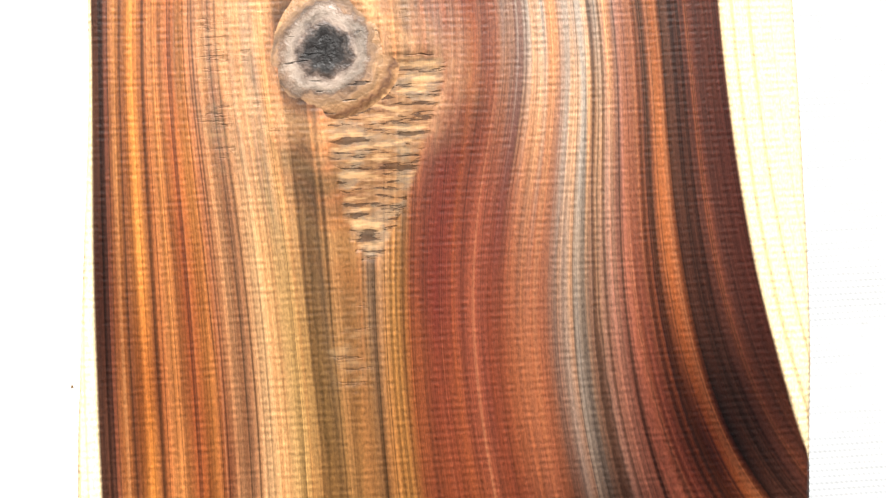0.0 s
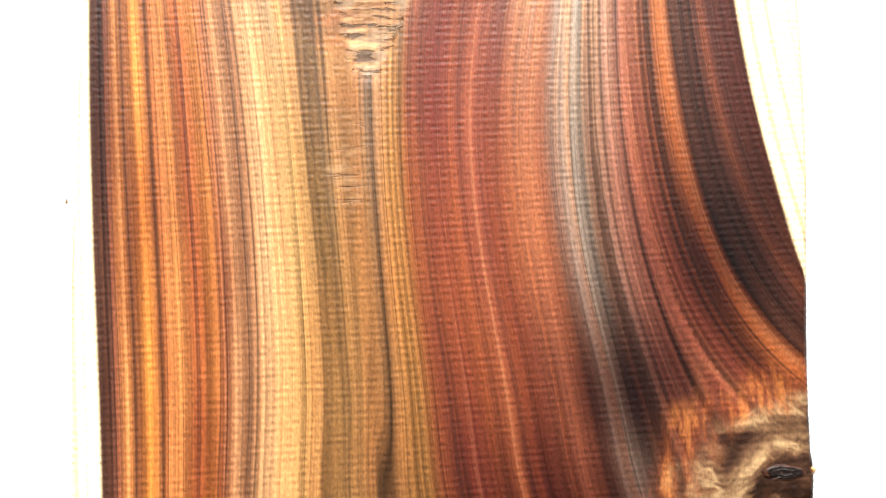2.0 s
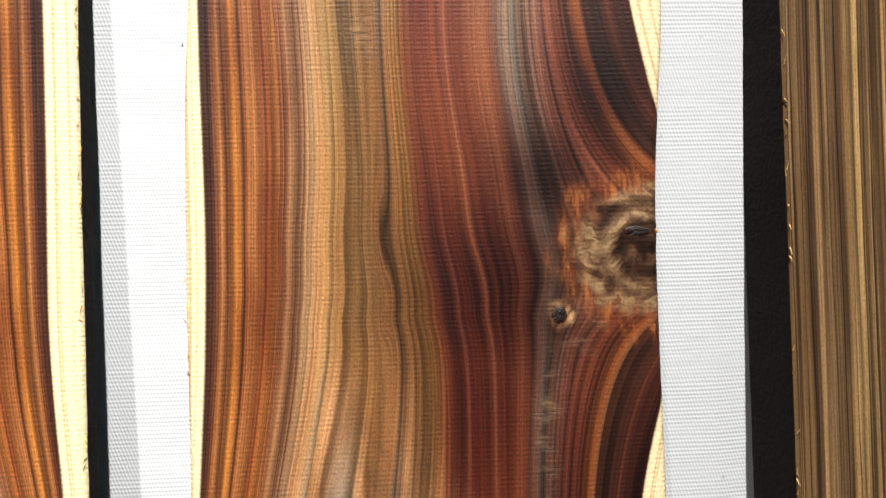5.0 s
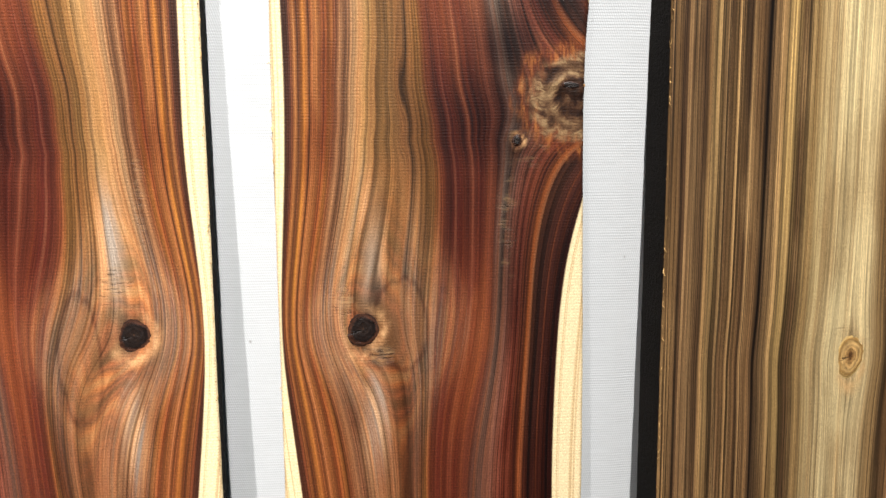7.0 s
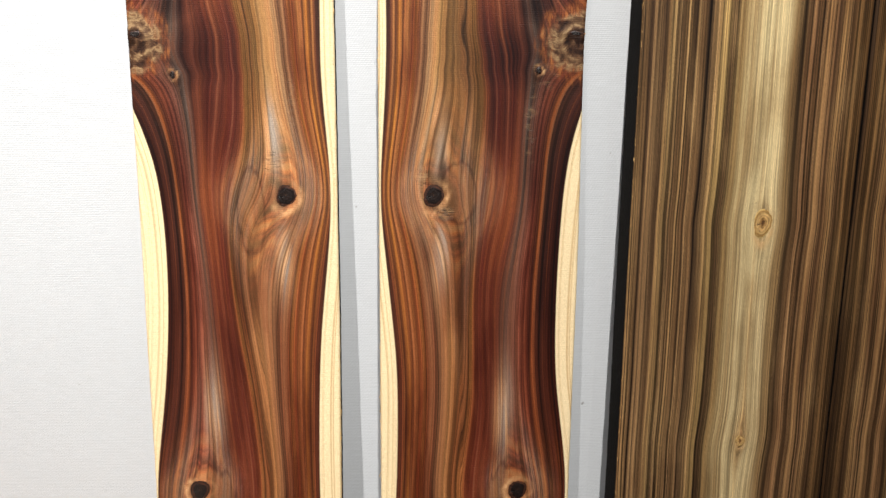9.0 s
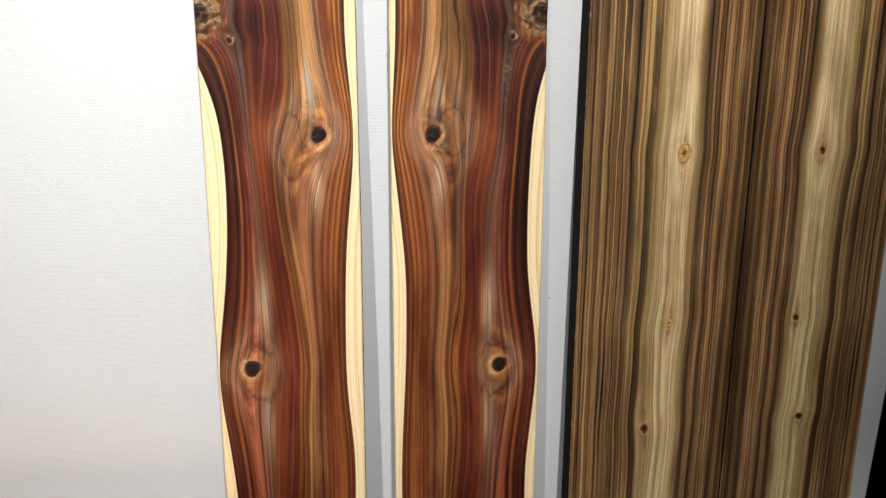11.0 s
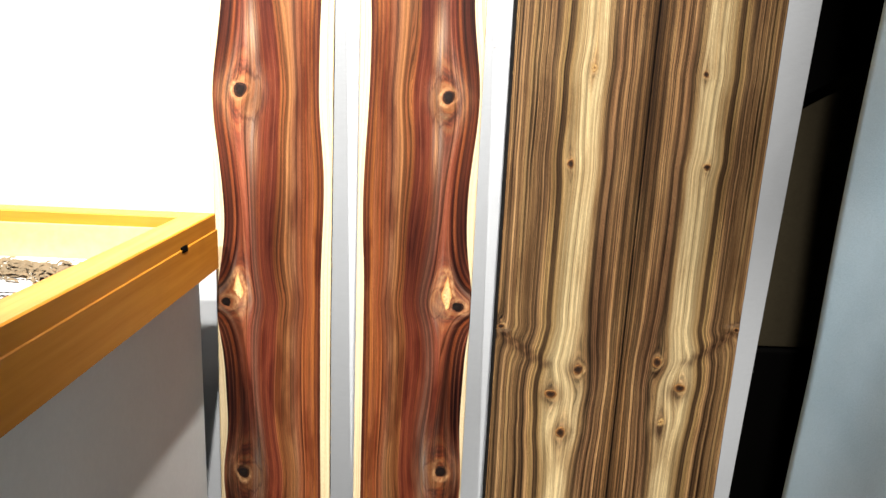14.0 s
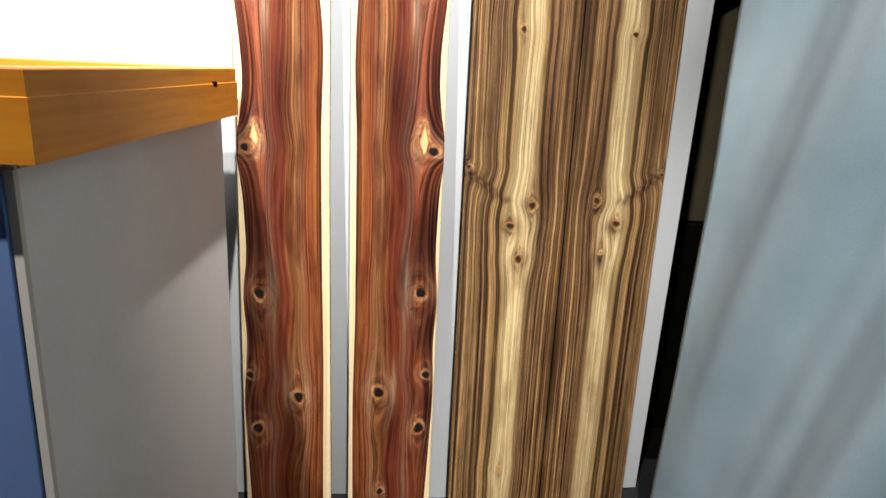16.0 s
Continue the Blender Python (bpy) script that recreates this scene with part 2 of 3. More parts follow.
red_wood = wood("red_heartwood", RED, ("d8c29a", "b49468"), ("8e5036", "c8a27c", "5e2e22", "a8683c", "a09488"), 1.7, 46.0, "94503e", "a06a38", 0.5, 0.16, 0.036, 1.34, 0.42, 0.48, 1.0, 0.498, "5e2014", (0.56, 0.09, 0.35), ("7e4830", 0.5), (0.22, 0.7, 0.24, 0.25, 0.24, 0.45))
pale_wood = wood("striped_softwood", PALE, ("d8c8a0", "b4966a"), ("8a6238", "cbae78", "7a5c34", "a07c46", "cbae78"), 5.3, 60.0, "b8a078", "b49666", 0.4, 0.06, 0.008, 1.5, 0.56, 0.24, 0.88, 0.502, "6a3c1c", (0.55, 0.09, 0.4), ("9a7850", 0.2), (0.3, 0.7, 0.35, 0.4, 0.34, 0.0))


def knot_material(name, stops, uneven):
    """End grain of a branch: rings, drying checks, grime."""
    n = Nodes(name)
    o, x, _, z = n.object_xyz()
    r = n.attr("radius")
    wob = n.noise(o, 420.0, 4.0, 0.6)
    big = n.noise(o, 150.0, 3.0, 0.6)
    v = n.math("ADD", r, n.math("MULTIPLY", n.math("SUBTRACT", big, 0.5), uneven))
    turn = n.math("ARCTAN2", z, x)
    swirl = n.noise(n.vec(n.math("MULTIPLY", v, 9.0), n.math("MULTIPLY", n.math("COSINE", turn), 1.3), n.math("MULTIPLY", n.math("SINE", turn), 1.3)), 1.0, 4.0, 0.65)
    v = n.math("ADD", v, n.math("MULTIPLY", n.math("SUBTRACT", swirl, 0.5), uneven * 0.6))
    ring = n.math("SINE", n.math("ADD", n.math("MULTIPLY", v, 30.0), n.math("MULTIPLY", wob, 5.0)))
    col = n.ramp(n.math("ADD", v, n.math("MULTIPLY", n.math("SUBTRACT", wob, 0.5), 0.2)), stops)
    col = n.mix(1.0, col, grey(n, n.remap(ring, -1, 1, 0.8, 1.12)), "MULTIPLY")
    col = n.mix(1.0, col, grey(n, n.remap(swirl, 0.3, 0.7, 0.55, 1.45)), "MULTIPLY")
    check = n.noise(n.vec(n.math("MULTIPLY", x, 90.0), 0.0, n.math("MULTIPLY", z, 620.0)), 1.0, 2.0, 0.5)
    cut = n.remap(check, 0.64, 0.68, 0.0, 0.7, True)
    col = n.mix(cut, col, hexa("0a0605"))
    h = n.math("SUBTRACT", n.math("ADD", wob, n.math("MULTIPLY", ring, 0.1)), n.math("MULTIPLY", cut, 1.5))
    n.bump(h, 0.5, 0.0007)
    return n.done(col, n.remap(wob, 0.3, 0.7, 0.4, 0.65), 0.25)


knot_dark = knot_material("dark_knot", [(0.0, "5a3c28"), (0.08, "1c120e"), (0.5, "120a08"), (0.62, "3a2014"), (0.76, "1a0e0a"), (0.84, "6a4428"), (0.93, "c09a6a"), (1.0, "94683e")], 0.3)
knot_pale = knot_material("pale_knot", [(0.0, "3a2416"), (0.14, "6e4c2a"), (0.3, "a8814e"), (0.55, "b8945e"), (0.75, "94703e"), (0.86, "c4a46a"), (1.0, "6e5030")], 0.25)
knot_brown = knot_material("brown_knot", [(0.0, "20140c"), (0.35, "2c1c12"), (0.6, "5e3c20"), (0.8, "94683a"), (1.0, "6a4826")], 0.5)
knot_eye = knot_material("weathered_knot", [(0.0, "0c0808"), (0.24, "120c0a"), (0.36, "54463e"), (0.48, "8e7e70"), (0.58, "5a4638"), (0.74, "94704e"), (0.87, "54341f"), (1.0, "a87e56")], 0.32)
scar_mat = knot_material("pale_scar", [(0.0, "dcb884"), (0.6, "d4a468"), (0.85, "9a5c30"), (1.0, "2a140c")], 0.4)


def plain(name, colour, rough, scale, amount, bump, dist=0.0006, spec=0.4):
    """Paint or cloth with fine grain and broad unevenness."""
    n = Nodes(name)
    o, _, _, _ = n.object_xyz()
    a, b = n.noise(o, scale, 4.0, 0.6), n.noise(o, scale / 25, 3.0, 0.5)
    v = n.math("ADD", n.math("MULTIPLY", a, 0.4), n.math("MULTIPLY", b, 0.6))
    col = n.mix(1.0, hexa(colour), grey(n, n.remap(v, 0.3, 0.7, 1 - amount, 1 + amount)), "MULTIPLY")
    n.bump(a, bump, dist)
    return n.done(col, rough, spec)


def canvas_material():
    """White woven cloth, thick weft threads lying level."""
    n = Nodes("white_canvas")
    o, x, _, z = n.object_xyz()
    warp = n.noise(n.vec(n.math("MULTIPLY", x, 14.0), 0.0, n.math("MULTIPLY", z, 60.0)), 1.0, 3.0)
    weft = n.math("SINE", n.math("ADD", n.math("MULTIPLY", z, 4200.0), n.math("MULTIPLY", warp, 6.0)))
    slub = n.noise(n.vec(n.math("MULTIPLY", x, 60.0), 0.0, n.math("MULTIPLY", z, 640.0)), 1.0, 3.0, 0.6)
    ends = n.math("SINE", n.math("ADD", n.math("MULTIPLY", x, 5200.0), n.math("MULTIPLY", z, 1800.0)))
    h = n.math("ADD", n.math("MULTIPLY", weft, n.remap(warp, 0.3, 0.7, 0.2, 0.8)), n.math("MULTIPLY", ends, 0.5))
    h = n.math("ADD", h, n.math("MULTIPLY", slub, 1.6))
    col = n.mix(1.0, hexa("bec0c2"), grey(n, n.remap(h, -0.6, 1.8, 0.80, 1.05)), "MULTIPLY")
    speck = n.noise(o, 75.0, 2.0, 0.4)
    col = n.mix(n.remap(speck, 0.765, 0.79, 0.0, 0.6), col, hexa("6a6258"))
    stain = n.noise(o, 2.5, 3.0, 0.5)
    col = n.mix(1.0, col, grey(n, n.remap(stain, 0.3, 0.7, 0.95, 1.02)), "MULTIPLY")
    n.bump(h, 0.2, 0.0003)
    return n.done(col, 0.9, 0.1)


def joinery(name, a, b, c, scale=1.0):
    """Clear-finished straight-grained timber, grain along the part's own y."""
    n = Nodes(name)
    o, x, y, z = n.object_xyz()
    s = n.vec(n.math("MULTIPLY", x, 90.0 * scale), n.math("MULTIPLY", y, 4.0), n.math("MULTIPLY", z, 90.0 * scale))
    f, g = n.noise(s, 1.0, 5.0, 0.6), n.noise(o, 9.0, 3.0)
    col = n.mix(n.remap(f, 0.3, 0.7, 0, 1), hexa(a), hexa(b))
    col = n.mix(n.remap(g, 0.45, 0.75, 0, 0.5, True), col, hexa(c))
    n.bump(f, 0.25, 0.0004)
    return n.done(col, n.remap(f, 0.3, 0.7, 0.32, 0.48), 0.45)


canvas_mat = canvas_material()
orange_wood = joinery("orange_varnished_wood", "d08a28", "bc741c", "a06014")
inner_wood = joinery("pale_plywood", "d8ae74", "caa066", "c08e54")
plinth_mat = plain("grey_painted_board", "dcdad6", 0.6, 160.0, 0.06, 0.25)
# bluish shade on the plinth's front, put into the colour
blue_mat = plain("blue_shade_board", "5c74a4", 0.6, 160.0, 0.06, 0.25)
edge_mat = plain("pale_edging", "c0bab0", 0.5, 160.0, 0.05, 0.2)
paper_mat = plain("white_card", "f0eeea", 0.6, 300.0, 0.03, 0.1)
ink_mat = plain("black_print", "1a1a1c", 0.5, 300.0, 0.2, 0.05)
text_mat = plain("white_print", "e6e6e6", 0.5, 300.0, 0.05, 0.05)
# flat black, also used to colour in the darkness behind the panel
black_mat = plain("flat_black", "080706", 0.95, 200.0, 0.2, 0.3, spec=0.05)
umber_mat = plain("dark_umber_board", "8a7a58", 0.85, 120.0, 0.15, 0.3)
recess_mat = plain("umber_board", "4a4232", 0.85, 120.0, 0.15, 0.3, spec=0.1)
fibre_mat = plain("torn_fibre", "c09a60", 0.8, 900.0, 0.3, 0.3)
# one near-black colour for all faces of the boards but the front
dark_edge = plain("near_black_side", "15110e", 0.85, 500.0, 0.35, 0.8, 0.001, spec=0.1)
floor_mat = plain("grey_carpet", "17171a", 0.95, 500.0, 0.25, 0.8, 0.003)
room_mat = plain("dim_wall_paint", "8a8883", 0.85, 90.0, 0.05, 0.2)


def curtain_material():
    n = Nodes("blue_grey_curtain")
    o, x, y, z = n.object_xyz()
    weave = n.noise(n.vec(n.math("MULTIPLY", x, 500.0), n.math("MULTIPLY", y, 500.0), n.math("MULTIPLY", z, 1500.0)), 1.0, 3.0, 0.6)
    broad = n.noise(o, 6.0, 3.0)
    col = n.mix(n.remap(broad, 0.35, 0.65, 0, 1), hexa("93a9b5"), hexa("a2b6c1"))
    col = n.mix(1.0, col, grey(n, n.remap(weave, 0.3, 0.7, 0.88, 1.1)), "MULTIPLY")
    n.bump(weave, 0.4, 0.0006)
    return n.done(col, 0.75, 0.25)


curtain_mat = curtain_material()


# ---- mesh helpers ----
def part(name, bm, material, parent=None, label=""):
    me = bpy.data.meshes.new(name)
    bm.to_mesh(me)
    bm.free()
    me.materials.append(material)
    ob = new(name, me)
    if parent:
        ob.parent = parent
    if label:
        ob["label"] = label
    return ob


def box_bm(x0, x1, y0, y1, z0, z1, bevel=0.0, segs=2):
    bm = bmesh.new()
    bmesh.ops.create_cube(bm, size=1.0)
    for v in bm.verts:
        v.co = Vector(((x0 + x1) / 2 + v.co.x * (x1 - x0), (y0 + y1) / 2 + v.co.y * (y1 - y0), (z0 + z1) / 2 + v.co.z * (z1 - z0)))
    if bevel:
        bmesh.ops.bevel(bm, geom=bm.edges[:], offset=bevel, segments=segs, affect="EDGES", profile=0.6)
    return bm


def mesh_ob(name, verts, faces, material, parent=None):
    me = bpy.data.meshes.new(name)
    me.from_pydata(verts, [], faces)
    me.materials.append(material)
    ob = new(name, me)
    ob.parent = parent
    return ob


def setting(name, bm, material, label, category):
    return tagged(part(name, bm, material), label, category, kind="structure")


# ---- the room ----
setting("floor", box_bm(-2.4, 2.4, -3.2, 0.25, -0.1, 0.0), floor_mat, "grey carpeted floor of a dim exhibition room", "floor")
# lack of light behind the panel is put into this floor's black
setting("floor_behind", box_bm(-2.4, 2.4, 0.25, 2.7, -0.1, -0.004), black_mat, "floor behind the panel, coloured black for the unlit space", "floor")
setting("ceiling", box_bm(-2.4, 2.4, -3.2, 2.7, 3.6, 3.7), room_mat, "plain grey painted ceiling", "ceiling")
setting("wall_north", box_bm(-2.4, 2.4, 2.7, 2.8, -0.1, 3.7), umber_mat, "dark umber wall behind the display panel", "wall")
setting("wall_south", box_bm(-2.4, 2.4, -3.3, -3.2, -0.1, 3.7), room_mat, "plain grey painted wall", "wall")
setting("wall_west", box_bm(-2.5, -2.4, -3.3, 2.8, -0.1, 3.7), room_mat, "plain grey painted wall", "wall")
setting("wall_east", box_bm(2.4, 2.5, -3.3, 2.8, -0.1, 3.7), black_mat, "flat black wall closing the room", "wall")
# added black sheet, cuts the umber board off along a slant
black_sheet = tagged(part("black_sheet", box_bm(-0.5, 0.5, -0.01, 0.0085, 0.0, 0.9, 0.003), black_mat), "black sheet with a slanted lower edge over the umber board", "drape")
black_sheet.matrix_world = pose(0.83, 0.411, 1.09, 0, -31, 0)

# added board, stands in for the far wall, set near enough to catch light
setting("wall_recess", box_bm(0.5, 1.6, 0.42, 0.45, 0.56, 1.9, 0.003), recess_mat, "dark umber board added in place of the wall far behind", "wall")
# added black sheet, paints the darkness low in the gap
setting("wall_dark_gap", box_bm(0.5, 1.6, 0.40, 0.45, 0.0, 0.556, 0.003), black_mat, "black sheet standing in for the unlit floor beyond", "wall")
# the cloth-covered panel leans a little towards its top
LEAN = math.degrees(math.atan(0.05))
bm = bmesh.new()
outline = [(-1.6, 0.0), (0.120, 0.0), (0.160, -0.007), (0.186, -0.007), (0.634, 0.0425), (0.630, 0.0850), (0.186, 0.0360), (-1.6, 0.036)]
low, top = [[bm.verts.new((px, py, pz)) for px, py in outline] for pz in (0.0, 2.4)]
for k in range(8):
    bm.faces.new((low[k], low[(k + 1) % 8], top[(k + 1) % 8], top[k]))
bm.faces.new(low[::-1])
bm.faces.new(top)
bmesh.ops.recalc_face_normals(bm, faces=bm.faces)
panel = setting("wall_panel", bm, canvas_mat, "folding display panel covered in coarse white woven canvas", "display panel")
panel.matrix_world = pose(0.0, 0.090, 0.0, LEAN, 0, 0)


# ---- boards ----
def curve(points, z):
    zs = np.array([p[0] for p in points][::-1]) / 1000
    xs = np.array([p[1] for p in points][::-1]) / 1000
    fine = np.linspace(zs[0], zs[-1], 400)
    line = np.interp(fine, zs, xs)
    for _ in range(60):
        line[1:-1] = (line[:-2] + 2 * line[1:-1] + line[2:]) / 4
    return np.interp(z, fine, line)


def grain_field(x, z, xl, xr, knots, swell, whorl, pulls):
    """Across-grain coordinate, 0 to 1 in the heartwood, parted round each knot."""
    span = xr - xl
    # the wavy bounds bend the grain beside them, the middle runs straight
    ml, mr = xl.mean(), xr.mean()
    g = np.clip((x - ml) / (mr - ml), 0, 1)
    for _ in range(40):
        step = (x - ml - (xr - mr) * np.clip(g, 0, 1.2) ** 2.5 - (xl - ml) * np.clip(1 - g, 0, 1.2) ** 2.5) / (mr - ml)
        g = 0.5 * g + 0.5 * step
    mid = np.exp(-((g - 0.52) / 0.17) ** 2)
    g = g + swell * mid * (np.sin(z * 12 + 2 * np.sin(z * 5)) * 0.7 + np.sin(z * 27 + x * 40 + 1.3) * 0.3)
    eye, stream = np.zeros_like(x), np.zeros_like(x)
    for px, pz, wide, reach, amount in pulls:
        # rings swept out towards a burl on the arris
        near = np.clip(1 - np.abs(x - px) / wide, 0, 1) ** 1.4
        g = g - amount * near / (1 + ((z - pz) / np.where(z > pz, reach, reach * 0.6)) ** 2) ** 1.5
    for kx, kz, rx, rz, part_by, reach, lean, _ in knots:
        row = np.abs(z[:, 0] - kz).argmin()
        column = np.abs(x[row] - kx).argmin()
        c = g[row, column]
        if not 0.02 < c < 0.98:
            continue
        dz = (z - kz)
        bell = 1 / (1 + (dz / reach) ** 2)
        r = part_by / span * bell
        d = g - c - lean * dz / span * bell * np.clip(1 - np.abs(g - c) / 0.3, 0, 1)
        room = np.where(d < 0, max(c, 0.3), max(1 - c, 0.3))
        f = np.sqrt(d * d + r * r) - r
        full = np.sqrt(room * room + r * r) - r
        inside = np.clip(np.abs(d) / room, 0, 1)
        parted = np.sign(d) * f * room / np.maximum(full, 1e-6)
        g = np.where(inside < 1, c + parted, g)
        stream = np.maximum(stream, 0.6 * bell * np.exp(-((np.abs(d) / np.maximum(r, 1e-6) - 0.75) / 0.45) ** 2))
        eye = np.maximum(eye, bell ** 1.5 * np.clip(1.15 - np.abs(d) / np.maximum(1.5 * r, 1e-6), 0, 1))
    if whorl:
        # the ring of branches bends the grain along a sagging line
        far = x if whorl > 0 else (0.1775 - x)
        dz = z - (0.735 - 1.0 * far + 3.0 * far ** 2)
        g = g + 0.045 * dz / 0.016 * np.exp(-(dz / 0.016) ** 2) * np.exp(-(far / 0.09) ** 2) * whorl
        eye = np.maximum(eye, 0.8 * np.exp(-(dz / 0.008) ** 2) * np.exp(-(far / 0.06) ** 2))
    return g, eye, stream


def knot(parent, kx, kz, rx, rz, material, sunk, seed, xmax=None, taper=0.0):
    """An oval branch stub, slightly sunk, with an uneven rim."""
    rnd = random.Random(seed)
    a, b = rnd.uniform(0, 6), rnd.uniform(0, 6)
    verts, faces, rad = [(0, -0.0004, 0)], [], [0.0]
    rings, seg = 7, 32
    rx, rz = rx * 1.12, rz * 1.12
    for i in range(1, rings + 1):
        r = i / rings
        for j in range(seg):
            t = 2 * math.pi * j / seg
            w = 1 + 0.07 * math.sin(2 * t + a) + 0.05 * math.sin(3 * t + b) + rnd.uniform(-0.012, 0.012)
            px, pz = rx * r * w * math.cos(t), rz * r * w * math.sin(t)
            px *= 1 - taper * min(1.0, abs(pz / rz))
            if xmax is not None:
                px = min(px, xmax - kx) if xmax > 0.08 else max(px, xmax - kx)
            y = -0.0007 + (sunk * (r ** 4) if i < rings else 0.0012)
            verts.append((px, y + rnd.uniform(-0.0001, 0.0001), pz))
            rad.append(r)
    for j in range(seg):
        faces.append((0, 1 + (j + 1) % seg, 1 + j))
    for i in range(rings - 1):
        for j in range(seg):
            p, q = 1 + i * seg + j, 1 + i * seg + (j + 1) % seg
            faces.append((p, q, q + seg, p + seg))
    ob = mesh_ob("knot", verts, faces, material, parent)
    at = ob.data.attributes.new("radius", "FLOAT", "POINT")
    at.data.foreach_set("value", rad)
    for p in ob.data.polygons:
        p.use_smooth = True
    ob.location = (kx, 0, kz)
    return ob


def splinters(parent, px, count, height, seed):
    """Fuzzy torn fibres along a sawn arris."""
    rnd = random.Random(seed)
    vs, fs = [], []
    for _ in range(count):
        z, x = rnd.uniform(0.0, height), px(0) + rnd.uniform(-0.0004, 0.0004)
        ln, w, out = rnd.uniform(0.0008, 0.0035), rnd.uniform(0.0001, 0.0003), rnd.uniform(-0.0012, 0.0012)
        up = rnd.choice((-1, 1))
        k = len(vs)
        vs += [(x - w, 0.0004, z), (x + w, 0.0004, z), (x + w, 0.0012, z), (x + out, -0.0006, z + up * ln)]
        fs += [(k, k + 1, k + 3), (k + 1, k + 2, k + 3), (k + 2, k, k + 3), (k, k + 2, k + 1)]
    ob = mesh_ob("splinters", vs, fs, fibre_mat, parent)
    ob["kind"] = "stuff"
    ob["label"] = "pale torn wood fibres"
    return ob


def board(label, edges, height, thick, left, right, knots, tears, material, side, group, seed=0, swell=0.055, whorl=0, stains=(), wedges=(), pales=(), pulls=(), burls=(), flames=(), columns=110, rise=0.002):
    """A sawn board: front face a fine grid that carries the grain, with worn edges."""
    nx, nz = columns, int(height / rise)
    us, zs = np.linspace(0, 1, nx), np.linspace(0, height, nz)
    u, z = np.meshgrid(us, zs)
    rng = np.random.RandomState(seed)
    nick = np.convolve(rng.rand(nz + 30) - 0.5, np.ones(7) / 7, "same")[:nz] * 0.0006
    nick2 = np.convolve(rng.rand(nz + 30) - 0.5, np.ones(7) / 7, "same")[:nz] * 0.0006
    lo, hi = curve(edges[0], zs) + nick, curve(edges[1], zs) + nick2
    x = lo[:, None] + (hi - lo)[:, None] * u
    xl, xr = curve(left, z), curve(right, z)
    g, eye, stream = grain_field(x, z, xl, xr, knots, swell, whorl, pulls)
    halo, tear = np.zeros_like(x), np.zeros_like(x)
    y = np.zeros_like(x)
    for kx, kz, rx, rz, part_by, reach, lean, kind in knots:
        th = np.arctan2(z - kz, x - kx)
        d = np.sqrt(((x - kx) / rx) ** 2 + ((z - kz) / rz) ** 2) * (1 + 0.16 * np.sin(2 * th + kz * 40) + 0.1 * np.sin(3 * th + kx * 90))
        bright = 0.6 + 0.4 * np.cos(th - kz * 9)
        halo = np.maximum(halo, bright * np.exp(-((d - 1.1) / (0.12 + 0.16 * bright)) ** 2))
        if kind == "eye":
            halo = np.maximum(halo, 0.4 * np.exp(-((d - 1.4) / 0.35) ** 2))
        if kind == "dark" and rx > 0.007:
            # rings of callus grown over the branch
            away = np.sqrt(((x - kx - 0.12 * rx) / (1.9 * rx)) ** 2 + ((z - kz + 0.2 * rz) / (2.8 * rz)) ** 2) * (1 + 0.1 * np.sin(2 * th + kz * 70))
            eye = np.maximum(eye, 0.95 * np.clip(1.25 - away, 0, 1) ** 0.8)
        tear = np.maximum(tear, 0.12 * np.exp(-((d - 1.25) / 0.3) ** 2))
        y -= 0.0006 * np.exp(-((d - 1.3) / 0.6) ** 2)
    for tx, tz, rx, rz, s in tears:
        d = np.sqrt(((x - tx) / rx) ** 2 + ((z - tz) / rz) ** 2)
        tear = np.maximum(tear, s * np.clip(1.5 - 1.2 * d, 0, 1))
    for vx, vz, half, tall in wedges:
        t = np.clip((z - vz) / tall, 0, 1)
        w = half * t ** 0.65 + 1e-5
        inside = np.clip((1.08 - np.abs(x - vx - 0.004 * t) / w) * 6, 0, 1) * ((z > vz) & (z < vz + tall * 1.15))
        tear = np.maximum(tear, 1.3 * inside)
        y += 0.0008 * inside
    # pale grain streaks, and a highlight put in as colour
    for px, pz, rx, rz, k in pales:
        stream = np.maximum(stream, k * np.exp(-((x - px) / rx) ** 2 - ((z - pz) / rz) ** 2))
    burl = np.full_like(x, 3.0)
    for px, pz, rx, rz in burls:
        burl = np.minimum(burl, np.sqrt(((x - px) / rx) ** 2 + ((z - pz) / rz) ** 2))
    flame = np.full_like(x, 3.0)
    for px, pz, rx, rz in flames:
        flame = np.minimum(flame, np.sqrt(((x - px) / rx) ** 2 + ((z - pz) / rz) ** 2))
    stain = np.zeros_like(x)
    for tx, tz, rx, rz, k in stains:
        d = ((x - tx) / rx) ** 2 + ((z - tz) / rz) ** 2
        stain = np.maximum(stain, k * np.exp(-d))
    y += 0.0002 * np.sin(z * 31 + x * 20)
    y[:, 0] += 0.0012
    y[:, -1] += 0.0012
    verts = np.stack([x, y, z], -1).reshape(-1, 3)
    back = np.stack([np.stack([lo, np.full(nz, thick), zs], -1), np.stack([hi, np.full(nz, thick), zs], -1)], 1).reshape(-1, 3)
    i, j = np.meshgrid(np.arange(nz - 1), np.arange(nx - 1), indexing="ij")
    q = (i * nx + j).ravel()
    front = np.stack([q, q + 1, q + 1 + nx, q + nx], -1)
    n0, k = nx * nz, np.arange(nz - 1)
    sl = np.stack([k * nx, (k + 1) * nx, n0 + 2 * (k + 1), n0 + 2 * k], -1)
    sr = np.stack([k * nx + nx - 1, n0 + 2 * k + 1, n0 + 2 * (k + 1) + 1, (k + 1) * nx + nx - 1], -1)
